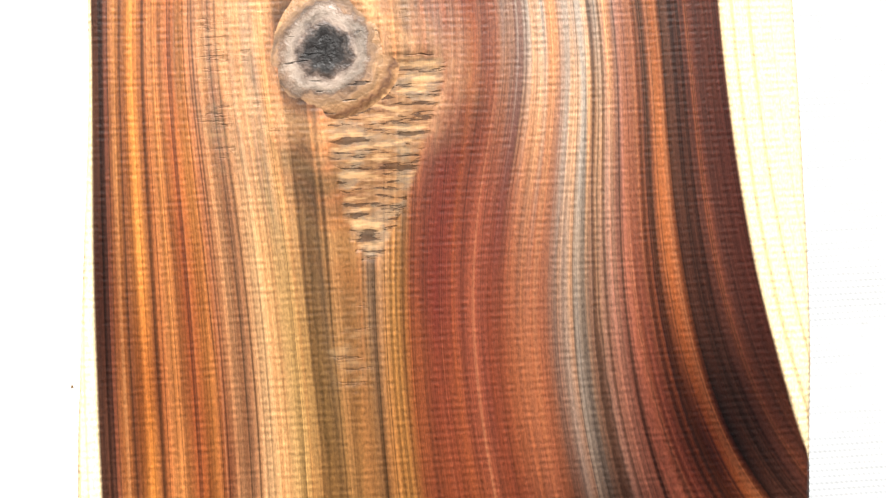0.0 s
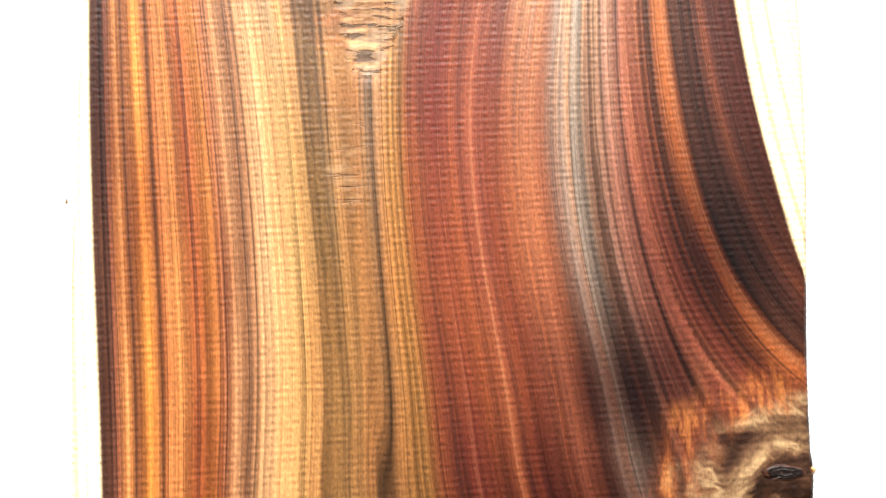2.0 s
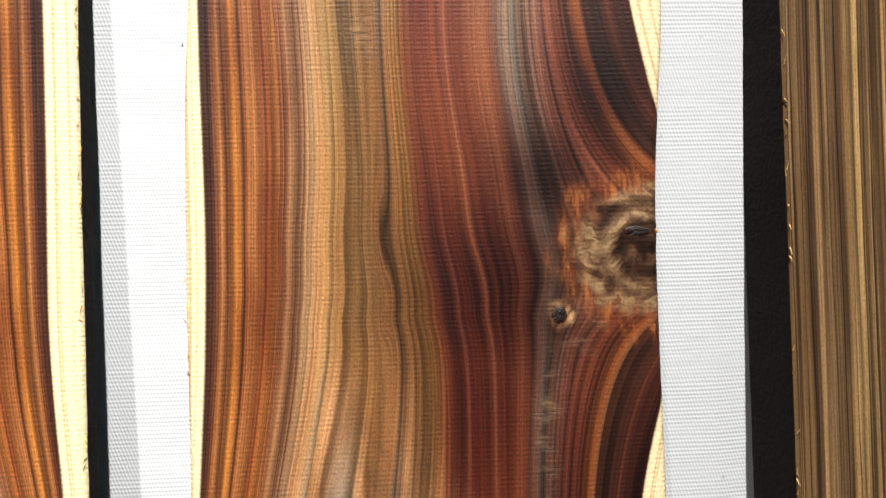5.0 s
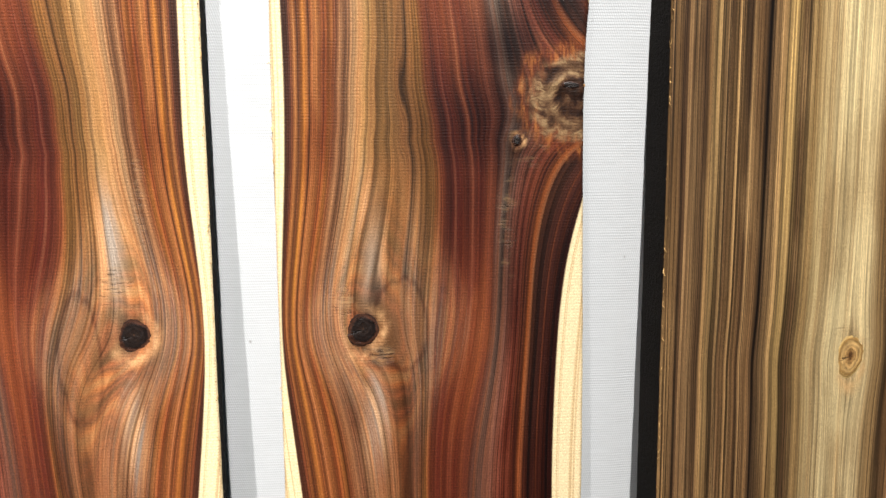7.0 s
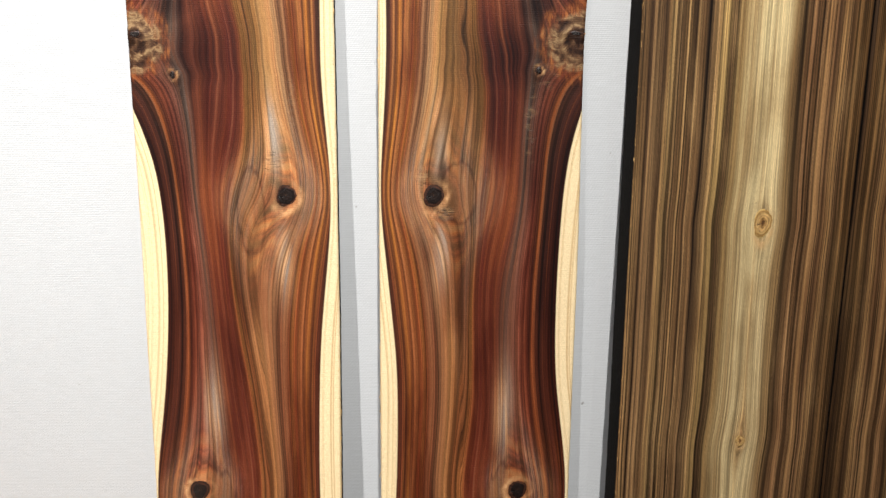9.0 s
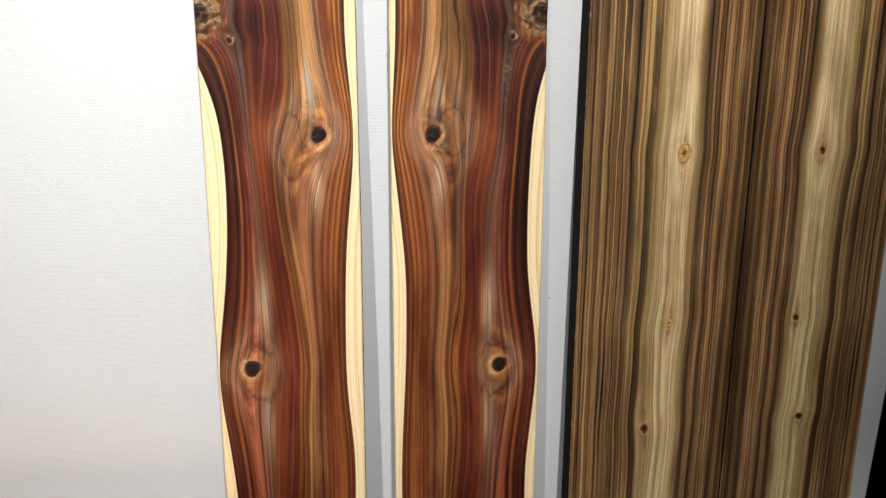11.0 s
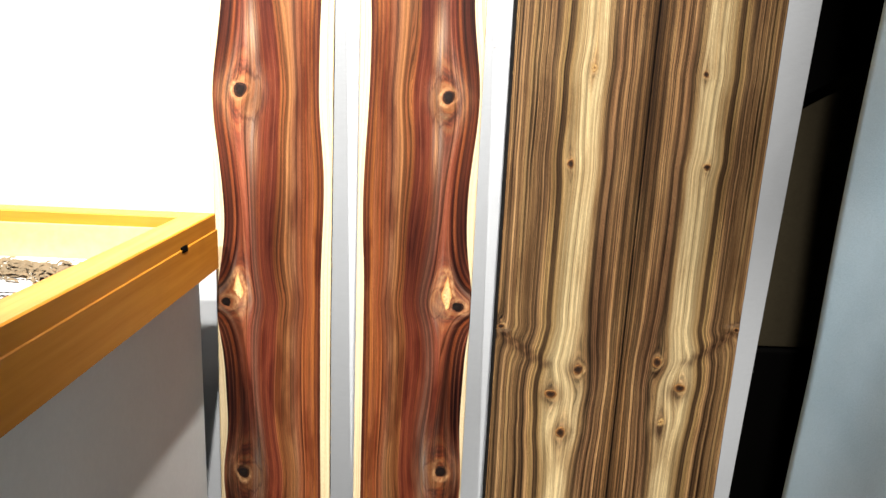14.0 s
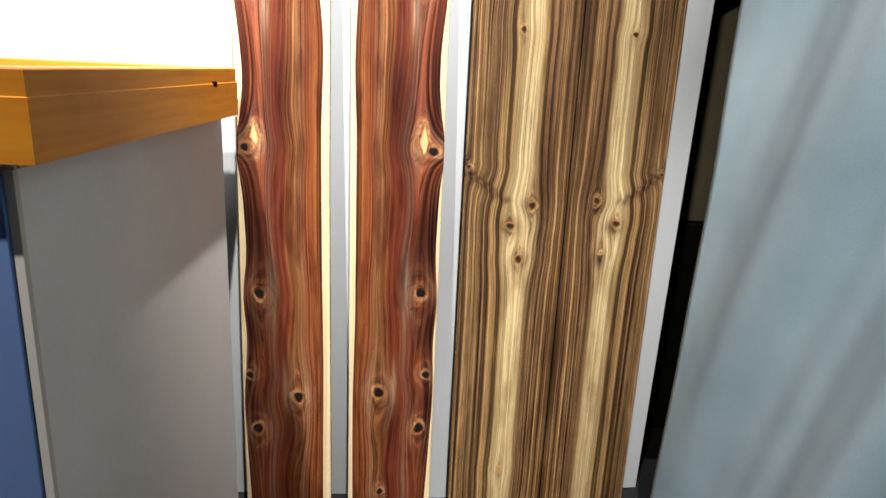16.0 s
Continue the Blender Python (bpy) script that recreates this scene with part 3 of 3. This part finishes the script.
    bk = np.stack([n0 + 2 * k, n0 + 2 * (k + 1), n0 + 2 * (k + 1) + 1, n0 + 2 * k + 1], -1)
    faces = np.concatenate([front, sl, sr, bk]).tolist()
    top = (nz - 1) * nx
    faces += [list(range(top, top + nx)) + [n0 + 2 * nz - 1, n0 + 2 * nz - 2], list(range(nx))[::-1] + [n0, n0 + 1]]
    ob = mesh_ob("wooden_board", np.concatenate([verts, back]).tolist(), faces, material)
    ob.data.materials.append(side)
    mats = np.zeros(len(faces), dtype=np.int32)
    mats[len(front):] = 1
    ob.data.polygons.foreach_set("material_index", mats)
    smooth = np.zeros(len(faces), dtype=bool)
    smooth[:len(front)] = True
    ob.data.polygons.foreach_set("use_smooth", smooth)
    edge = np.stack([g[:, 0], g[:, -1]], 1).ravel()
    for name, vals in (("grain", np.r_[g.ravel(), edge]), ("halo", np.r_[halo.ravel(), edge * 0]), ("tear", np.r_[tear.ravel(), edge * 0]), ("lens", np.r_[eye.ravel(), edge * 0]), ("stain", np.r_[stain.ravel(), edge * 0]), ("stream", np.r_[stream.ravel(), edge * 0]), ("curly", np.r_[flame.ravel(), edge * 0 + 3]), ("burl", np.r_[burl.ravel(), edge * 0 + 3]), ("heart", np.r_[((x - xl) / (xr - xl)).ravel(), edge])):
        at = ob.data.attributes.new(name, "FLOAT", "POINT")
        at.data.foreach_set("value", vals.astype(np.float32))
    kinds = {"dark": (knot_dark, 0.0012), "pale": (knot_pale, 0.0002), "brown": (knot_brown, 0.0005), "scar": (scar_mat, 0.0006), "eye": (knot_eye, 0.001)}
    for m, (kx, kz, rx, rz, _, _, _, kind) in enumerate(knots):
        if kind:
            x0, x1 = lo[np.abs(zs - kz).argmin()], hi[np.abs(zs - kz).argmin()]
            bound = x1 - 0.0008 if kx + rx > x1 else (x0 + 0.0008 if kx - rx < x0 else None)
            knot(ob, kx, kz, rx, rz, kinds[kind][0], kinds[kind][1], seed * 50 + m, bound, 0.92 if kind == "scar" else 0.0)
    return tagged(ob, label, "board", group)


# knots: x, z, half width, half height, parting of the grain, reach along it, lean, kind
KNOTS_B = [(0.058, 1.563, 0.0145, 0.0165, 0.028, 0.042, -0.15, "eye"), (0.153, 1.426, 0.0065, 0.0022, 0.006, 0.02, 0.0, "dark"),
           (0.125, 1.398, 0.0028, 0.0036, 0.002, 0.006, 0.0, "dark"), (0.044, 1.300, 0.0108, 0.0105, 0.030, 0.060, -0.22, "dark"),
           (0.118, 1.046, 0.0095, 0.011, 0.026, 0.055, -0.2, "dark"), (0.143, 0.757, 0.011, 0.010, 0.014, 0.03, 0.0, "dark"),
           (0.128, 0.772, 0.009, 0.031, 0.010, 0.05, 0.0, "scar"), (0.131, 0.497, 0.011, 0.012, 0.026, 0.06, 0.0, "dark"),
           (0.146, 0.332, 0.008, 0.008, 0.016, 0.04, 0.0, "dark"), (0.057, 0.292, 0.0105, 0.014, 0.028, 0.06, 0.1, "dark"),
           (0.136, 0.218, 0.011, 0.012, 0.022, 0.05, 0.0, "dark"), (0.063, 0.073, 0.007, 0.008, 0.012, 0.04, 0.0, "dark")]
LEFT_B = [(1760, 8), (1564, 7), (1500, 5), (1470, 6), (1404, 7), (1341, 3), (1296, 0), (1250, 5), (1156, 15), (1050, 14), (944, 8), (877, 7), (793, 11), (451, 11), (268, 7), (0, 9)]
RIGHT_B = [(1760, 146), (1565, 147), (1526, 149), (1492, 154), (1472, 158), (1455, 166), (1421, 176), (1385, 167), (1369, 159), (1345, 152), (1309, 148), (1240, 145), (1152, 146),
           (1081, 157), (1046, 161), (982, 156), (924, 150), (851, 151), (795, 160), (757, 168), (700, 158), (560, 155), (480, 163), (400, 156), (332, 160), (280, 161), (0, 150)]
TEARS_B = [(0.060, 1.497, 0.006, 0.011, 0.42), (0.034, 1.560, 0.004, 0.03, 0.4),
           (0.134, 1.394, 0.010, 0.010, 0.25), (0.120, 1.355, 0.006, 0.03, 0.3), (0.052, 1.286, 0.010, 0.006, 0.8), (0.034, 1.315, 0.006, 0.010, 0.6),
           (0.112, 1.020, 0.010, 0.008, 0.5)]
EDGES_B = ([(1760, 7), (1564, 6), (1539, 5), (1506, 2), (1470, 0), (1000, 0), (0, 0)], [(1760, 165), (1500, 165), (1441, 159), (1400, 160), (1250, 162), (560, 163), (0, 163)])
# dark resinous heartwood; the uppermost blots also hold darkness from the lighting
DARK_BLOTS_B = [(0.104, 1.408, 0.034, 0.040, 1.0), (0.122, 1.446, 0.022, 0.022, 1.0), (0.142, 1.474, 0.018, 0.025, 1.1), (0.098, 1.37, 0.020, 0.05, 0.7), (0.147, 1.22, 0.018, 0.15, 1.0), (0.125, 1.33, 0.012, 0.05, 0.7), (0.088, 1.20, 0.016, 0.09, 0.45),
            (0.080, 0.84, 0.022, 0.12, 0.75), (0.146, 0.86, 0.012, 0.10, 0.8), (0.147, 0.60, 0.016, 0.10, 1.1), (0.150, 0.43, 0.014, 0.09, 1.1), (0.105, 0.55, 0.018, 0.08, 0.5), (0.085, 0.22, 0.022, 0.08, 0.6), (0.150, 0.25, 0.014, 0.11, 1.1)]
# first of pales is a tan band with painted glare; others are grain
b = board("reddish cedar board with dark knots and pale sapwood edges", EDGES_B, 1.62, 0.0085, LEFT_B, RIGHT_B, KNOTS_B, TEARS_B, red_wood, dark_edge, "matched red boards", seed=2, stains=DARK_BLOTS_B, wedges=[(0.066, 1.5155, 0.0135, 0.040)], burls=[(0.156, 1.420, 0.024, 0.023)], flames=[(0.064, 1.302, 0.014, 0.024), (0.112, 1.040, 0.019, 0.030), (0.113, 0.762, 0.010, 0.022), (0.122, 0.49, 0.018, 0.026), (0.062, 0.285, 0.016, 0.028)], pulls=[(0.164, 1.418, 0.072, 0.05, 0.17), (0.044, 1.300, 0.055, 0.055, -0.10), (0.160, 0.757, 0.05, 0.04, 0.15)], pales=[(0.112, 1.60, 0.013, 0.075, 2.0), (0.049, 1.345, 0.007, 0.032, 1.5), (0.050, 1.252, 0.007, 0.03, 1.4), (0.104, 1.115, 0.007, 0.04, 1.5), (0.106, 0.99, 0.007, 0.05, 1.0), (0.104, 0.50, 0.006, 0.06, 1.2), (0.085, 0.30, 0.006, 0.05, 1.2)])
b.location = (0.0, 0.0, 0.0)

KNOTS_A = [(0.014, 1.422, 0.0065, 0.0030, 0.006, 0.02, 0.0, "dark"), (0.041, 1.392, 0.0028, 0.0036, 0.002, 0.006, 0.0, "dark"),
           (0.126, 1.299, 0.0115, 0.0105, 0.030, 0.060, 0.22, "dark"), (0.044, 1.044, 0.0095, 0.011, 0.026, 0.055, 0.2, "dark"),
           (0.020, 0.752, 0.011, 0.010, 0.014, 0.03, 0.0, "dark"), (0.035, 0.768, 0.009, 0.030, 0.010, 0.05, 0.0, "scar"),
           (0.036, 0.486, 0.0105, 0.011, 0.026, 0.06, 0.0, "dark"), (0.014, 0.322, 0.008, 0.008, 0.016, 0.04, 0.0, "dark"),
           (0.105, 0.278, 0.0105, 0.014, 0.028, 0.06, -0.1, "dark"), (0.026, 0.209, 0.011, 0.011, 0.022, 0.05, 0.0, "dark")]
LEFT_A = [(1760, 14), (1500, 0), (1417, -14), (1367, 9), (1328, 24), (1274, 28), (1203, 27), (1130, 20), (1079, 11), (1050, 7), (1012, 7), (950, 14), (863, 20), (781, 8), (752, 0), (676, 12), (555, 16), (480, 4), (400, 12), (267, 1), (0, 10)]
RIGHT_A = [(1760, 154), (1454, 156), (1385, 155), (1329, 161), (1291, 163), (1236, 157), (1180, 151), (1106, 148), (1020, 147), (936, 155), (884, 154), (792, 150), (557, 150), (338, 152), (0, 150)]
TEARS_A = [(0.118, 1.325, 0.010, 0.012, 0.5), (0.132, 1.37, 0.003, 0.03, 0.35), (0.055, 1.02, 0.008, 0.008, 0.3)]
EDGES_A = ([(1760, 8), (1320, 8), (1050, 6), (700, 4), (270, -1), (0, -1)], [(1760, 166), (1200, 167), (700, 164), (0, 166)])
a = board("reddish cedar board, mirror match, with dark knots and sapwood", EDGES_A, 1.62, 0.0085, LEFT_A, RIGHT_A, KNOTS_A, TEARS_A, red_wood, dark_edge, "matched red boards", seed=3, stains=[(0.166 - tx, tz, rx, rz, 0.9 * k) for tx, tz, rx, rz, k in DARK_BLOTS_B], pales=[(0.116, 1.345, 0.007, 0.032, 1.3), (0.123, 1.248, 0.007, 0.03, 1.4), (0.060, 1.115, 0.007, 0.04, 1.5), (0.058, 0.99, 0.007, 0.05, 1.0), (0.060, 0.49, 0.006, 0.06, 1.2), (0.080, 0.29, 0.006, 0.05, 1.2)], burls=[(0.010, 1.416, 0.024, 0.023)], flames=[(0.098, 1.285, 0.011, 0.034), (0.054, 1.036, 0.019, 0.030), (0.046, 0.478, 0.018, 0.024), (0.100, 0.272, 0.016, 0.028)], pulls=[(0.003, 1.414, 0.072, 0.05, -0.17), (0.126, 1.299, 0.055, 0.055, 0.10), (0.004, 0.752, 0.05, 0.04, -0.15)])
# its grain is the mirror of its neighbour's
vals = np.zeros(len(a.data.vertices), dtype=np.float32)
a.data.attributes["grain"].data.foreach_get("value", vals)
a.data.attributes["grain"].data.foreach_set("value", 1 - vals)
a.location = (-0.200, 0.0, 0.0)
splinters(a, lambda z: 0.1662, 150, 1.6, 21)
splinters(b, lambda z: 0.0, 60, 1.5, 22)

KNOTS_C = [(0.111, 1.280, 0.0085, 0.0125, 0.0035, 0.021, 0.0, "pale"), (0.108, 1.092, 0.0045, 0.006, 0.0042, 0.028, 0.1, "pale"),
           (0.087, 0.966, 0.0055, 0.0065, 0.0049, 0.035, -0.1, "brown"), (0.125, 0.668, 0.009, 0.009, 0.013, 0.035, 0.0, "brown"), (0.087, 0.630, 0.0095, 0.0075, 0.012, 0.03, 0.0, "brown"),
           (0.107, 0.568, 0.0075, 0.0095, 0.011, 0.035, 0.0, "brown"), (0.006, 0.735, 0.006, 0.004, 0.0042, 0.014, 0.0, "brown"), (0.10, 0.13, 0.006, 0.008, 0.0042, 0.035, 0.0, "pale")]
KNOTS_D = [(0.082, 1.282, 0.004, 0.0055, 0.007, 0.025, 0.0, "brown"), (0.073, 1.091, 0.0045, 0.005, 0.0035, 0.021, 0.0, "brown"), (0.092, 0.967, 0.006, 0.0045, 0.0035, 0.021, 0.2, "brown"),
           (0.054, 0.678, 0.008, 0.009, 0.013, 0.035, 0.0, "brown"), (0.095, 0.636, 0.009, 0.007, 0.012, 0.03, 0.0, "brown"), (0.072, 0.581, 0.0045, 0.006, 0.008, 0.035, 0.0, "pale"),
           (0.172, 0.728, 0.005, 0.004, 0.0042, 0.014, 0.0, "brown")]
# brown resin along the sagging ring of branches
SAG = [(t, 0.735 - t + 3.0 * t * t, 0.012, 0.007, 0.9 - 4 * t) for t in (0.0, 0.012, 0.024, 0.036, 0.048, 0.06, 0.075)]
SAG += [(0.125, 0.668, 0.016, 0.016, 0.7), (0.087, 0.63, 0.016, 0.014, 0.7), (0.107, 0.568, 0.013, 0.018, 0.7), (0.150, 0.70, 0.02, 0.09, 0.45), (0.165, 0.95, 0.012, 0.2, 0.4), (0.17, 0.35, 0.014, 0.2, 0.5)]
WIDE_L, WIDE_R = [(1760, -1), (0, -1)], [(1760, 191), (0, 191)]
turn = math.degrees(math.atan(0.11))
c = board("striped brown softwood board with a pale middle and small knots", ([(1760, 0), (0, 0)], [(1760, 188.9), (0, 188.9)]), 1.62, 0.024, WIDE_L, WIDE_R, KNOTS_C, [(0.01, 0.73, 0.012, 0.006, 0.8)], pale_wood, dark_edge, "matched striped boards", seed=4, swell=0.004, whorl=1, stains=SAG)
splinters(c, lambda z: 0.0, 170, 1.6, 23)
c.matrix_world = pose(0.2, -0.012, 0.0, 0, 0, turn)
d = board("striped brown softwood board, mirror match, small dark knots", ([(1760, 0), (0, 0)], [(1760, 177.5), (0, 177.5)]), 1.62, 0.021, [(1760, -1), (0, -1)], [(1760, 190), (0, 190)], KNOTS_D, [(0.165, 0.735, 0.014, 0.006, 0.8)], pale_wood, dark_edge, "matched striped boards", seed=5, swell=0.004, whorl=-1, stains=[(0.1775 - tx, tz, rx, rz, k) for tx, tz, rx, rz, k in SAG])
vals = np.zeros(len(d.data.vertices), dtype=np.float32)
d.data.attributes["grain"].data.foreach_get("value", vals)
d.data.attributes["grain"].data.foreach_set("value", 1 - vals)
d.matrix_world = pose(0.2, -0.012, 0.0, 0, 0, turn) @ Matrix.Translation((0.1916, 0.0015, 0))


# ---- display case ----
case = new("display_case")
tagged(case, "low display case with orange varnished frame on a grey plinth", "display case")
X0, X1, Y0, Y1 = -1.25, -0.183, -0.618, -0.026


def rail(name, length, m):
    """A frame rail along y: square top lip, fine groove below it, rounded arrises."""
    w = 0.037
    outline = [(0, 0.808), (0, 0.8604), (-0.0016, 0.8612), (-0.0016, 0.8815), (-0.0030, 0.883), (-w + 0.0015, 0.883), (-w, 0.8815), (-w, 0.808)]
    bm = bmesh.new()
    rows = [[bm.verts.new((px, py, pz)) for px, pz in outline] for py in (0.0, length)]
    k = len(outline)
    for i in range(k):
        bm.faces.new((rows[0][i], rows[0][(i + 1) % k], rows[1][(i + 1) % k], rows[1][i]))
    bm.faces.new(rows[0][::-1])
    bm.faces.new(rows[1])
    # mitred ends
    for v in bm.verts:
        v.co.y += (-v.co.x) * (1 if v.co.y < length / 2 else -1)
    bmesh.ops.recalc_face_normals(bm, faces=bm.faces)
    ob = part(name, bm, orange_wood, case)
    ob.matrix_local = m
    return ob


side_rail = rail("rail", Y1 - Y0, pose(X1, Y0, 0))
rail("rail", X1 - X0, pose(X0, Y0, 0, 0, 0, -90))
rail("rail", X1 - X0, pose(X1, Y1, 0, 0, 0, 90))
rail("rail", Y1 - Y0, pose(X0, Y1, 0, 0, 0, 180))
slot = part("lock_slot", box_bm(X1 - 0.004, X1 + 0.0006, -0.152, -0.134, 0.8565, 0.8640, 0.001), black_mat, case, "small dark key slot")
IX0, IX1, IY0, IY1 = X0 + 0.037, X1 - 0.037, Y0 + 0.037, Y1 - 0.037
part("base_board", box_bm(X0 + 0.03, X1 - 0.03, Y0 + 0.03, Y1 - 0.03, 0.80, 0.815), inner_wood, case)
part("plinth", box_bm(X0 + 0.036, -0.216, -0.590, -0.008, 0.0, 0.807, 0.002), plinth_mat, case, "grey painted plinth")
part("front_panel", box_bm(X0 + 0.04, -0.224, -0.600, -0.591, 0.0, 0.795, 0.001), blue_mat, case, "front panel coloured blue for its bluish shade")
part("corner_strip", box_bm(-0.2235, -0.2145, -0.596, -0.589, 0.0, 0.80, 0.001), edge_mat, case, "pale corner strip")

part("liner", box_bm(X0 + 0.037, X1 - 0.037, Y1 - 0.045, Y1 - 0.0375, 0.8155, 0.868, 0.0008), inner_wood, case, "pale plywood lining")
card = tagged(part("specimen_card", box_bm(IX0 + 0.01, IX1 - 0.004, IY0 + 0.004, IY1 - 0.009, 0.8155, 0.8245), paper_mat), "white card lying in the display case", "card")

# foliage spray on the card
rnd = random.Random(11)
leaf = plain("dry_foliage", "6c5c44", 0.8, 700.0, 0.45, 0.6, 0.002)
verts, faces = [], []


def sprig(px, py, pz, ang, length, width):
    dx, dy = math.cos(ang), math.sin(ang)
    k = len(verts)
    steps = 5
    for i in range(steps + 1):
        t = i / steps
        w = width * (0.55 + 0.45 * math.sin(math.pi * min(1, t * 1.2))) * (1 - 0.75 * t ** 3)
        bend = 0.12 * length * math.sin(2.2 * t + px * 90)
        cx, cy, cz = px + dx * length * t - dy * bend, py + dy * length * t + dx * bend, pz + 0.003 * math.sin(math.pi * t)
        for s, h in ((-1, 0), (0, w * 0.8), (1, 0)):
            verts.append((cx - dy * w * s, cy + dx * w * s, cz + h))
    for i in range(steps):
        for s in range(2):
            a0 = k + i * 3 + s
            faces.append((a0, a0 + 1, a0 + 4, a0 + 3))


for i in range(900):
    t = rnd.random()
    px = -0.66 + 0.36 * t
    half = 0.052 * (1 - 0.55 * t)
    py = -0.150 + rnd.uniform(-1, 1) * half
    sprig(px, py, 0.8248 + rnd.uniform(0, 0.007), rnd.gauss(0.35 if py > -0.15 else -0.25, 0.5), rnd.uniform(0.008, 0.024), rnd.uniform(0.0018, 0.0036))
spray = mesh_ob("foliage_spray", verts, faces, leaf)
tagged(spray, "dry brown cypress foliage spray lying on white card", "dried foliage")

label = new("caption_label")
tagged(label, "black caption strip with white lettering on the card", "label")
part("strip", box_bm(-0.62, -0.286, -0.249, -0.219, 0.8246, 0.8252), ink_mat, label)
for row, (y0, h, seed) in enumerate(((-0.2285, 0.0058, 1), (-0.2410, 0.0045, 2))):
    r2, px = random.Random(seed), -0.60
    bm = bmesh.new()
    while px < -0.30:
        w = r2.uniform(0.002, 0.0052)
        q = [bm.verts.new(p) for p in ((px, y0 - h / 2, 0.8255), (px + w, y0 - h / 2, 0.8255), (px + w, y0 + h / 2, 0.8255), (px, y0 + h / 2, 0.8255))]
        bm.faces.new(q)
        px += w + 0.0016
    part("line_of_bars", bm, text_mat, label)


# ---- curtain ----
def curtain():
    nu, nz = 160, 60
    vs, fs = [], []
    for i in range(nz + 1):
        z = 2.6 * i / nz
        for j in range(nu + 1):
            s = j / nu
            # runs from the panel's edge towards the viewer, drawn in a little at the hem
            bx, by = 0.560 + 0.03 * min(z, 1.2) + 0.30 * s, -0.125 - 1.5 * s
            a = 2 * math.pi * (5.2 * s - 1.3 * z) + 0.8 * math.sin(3 * s + z)
            fold = 0.036 * math.sin(a + 0.55 * math.sin(a)) + 0.006 * math.sin(2 * math.pi * (11.3 * s - 1.9 * z)) + 0.002 * math.sin(2 * math.pi * (23 * s - 2.6 * z) + 2 * math.sin(4 * z))
            grow = min(1, 0.1 + s * 5)
            vs.append((bx + fold * grow, by + 0.3 * fold * grow, z))
    for i in range(nz):
        for j in range(nu):
            p = i * (nu + 1) + j
            fs.append((p, p + 1, p + nu + 2, p + nu + 1))
    ob = mesh_ob("curtain", vs, fs, curtain_mat)
    for p in ob.data.polygons:
        p.use_smooth = True
    m = ob.modifiers.new("thickness", "SOLIDIFY")
    m.thickness = 0.002
    return tagged(ob, "pale blue-grey cloth curtain hanging in soft folds", "curtain")


curtain()
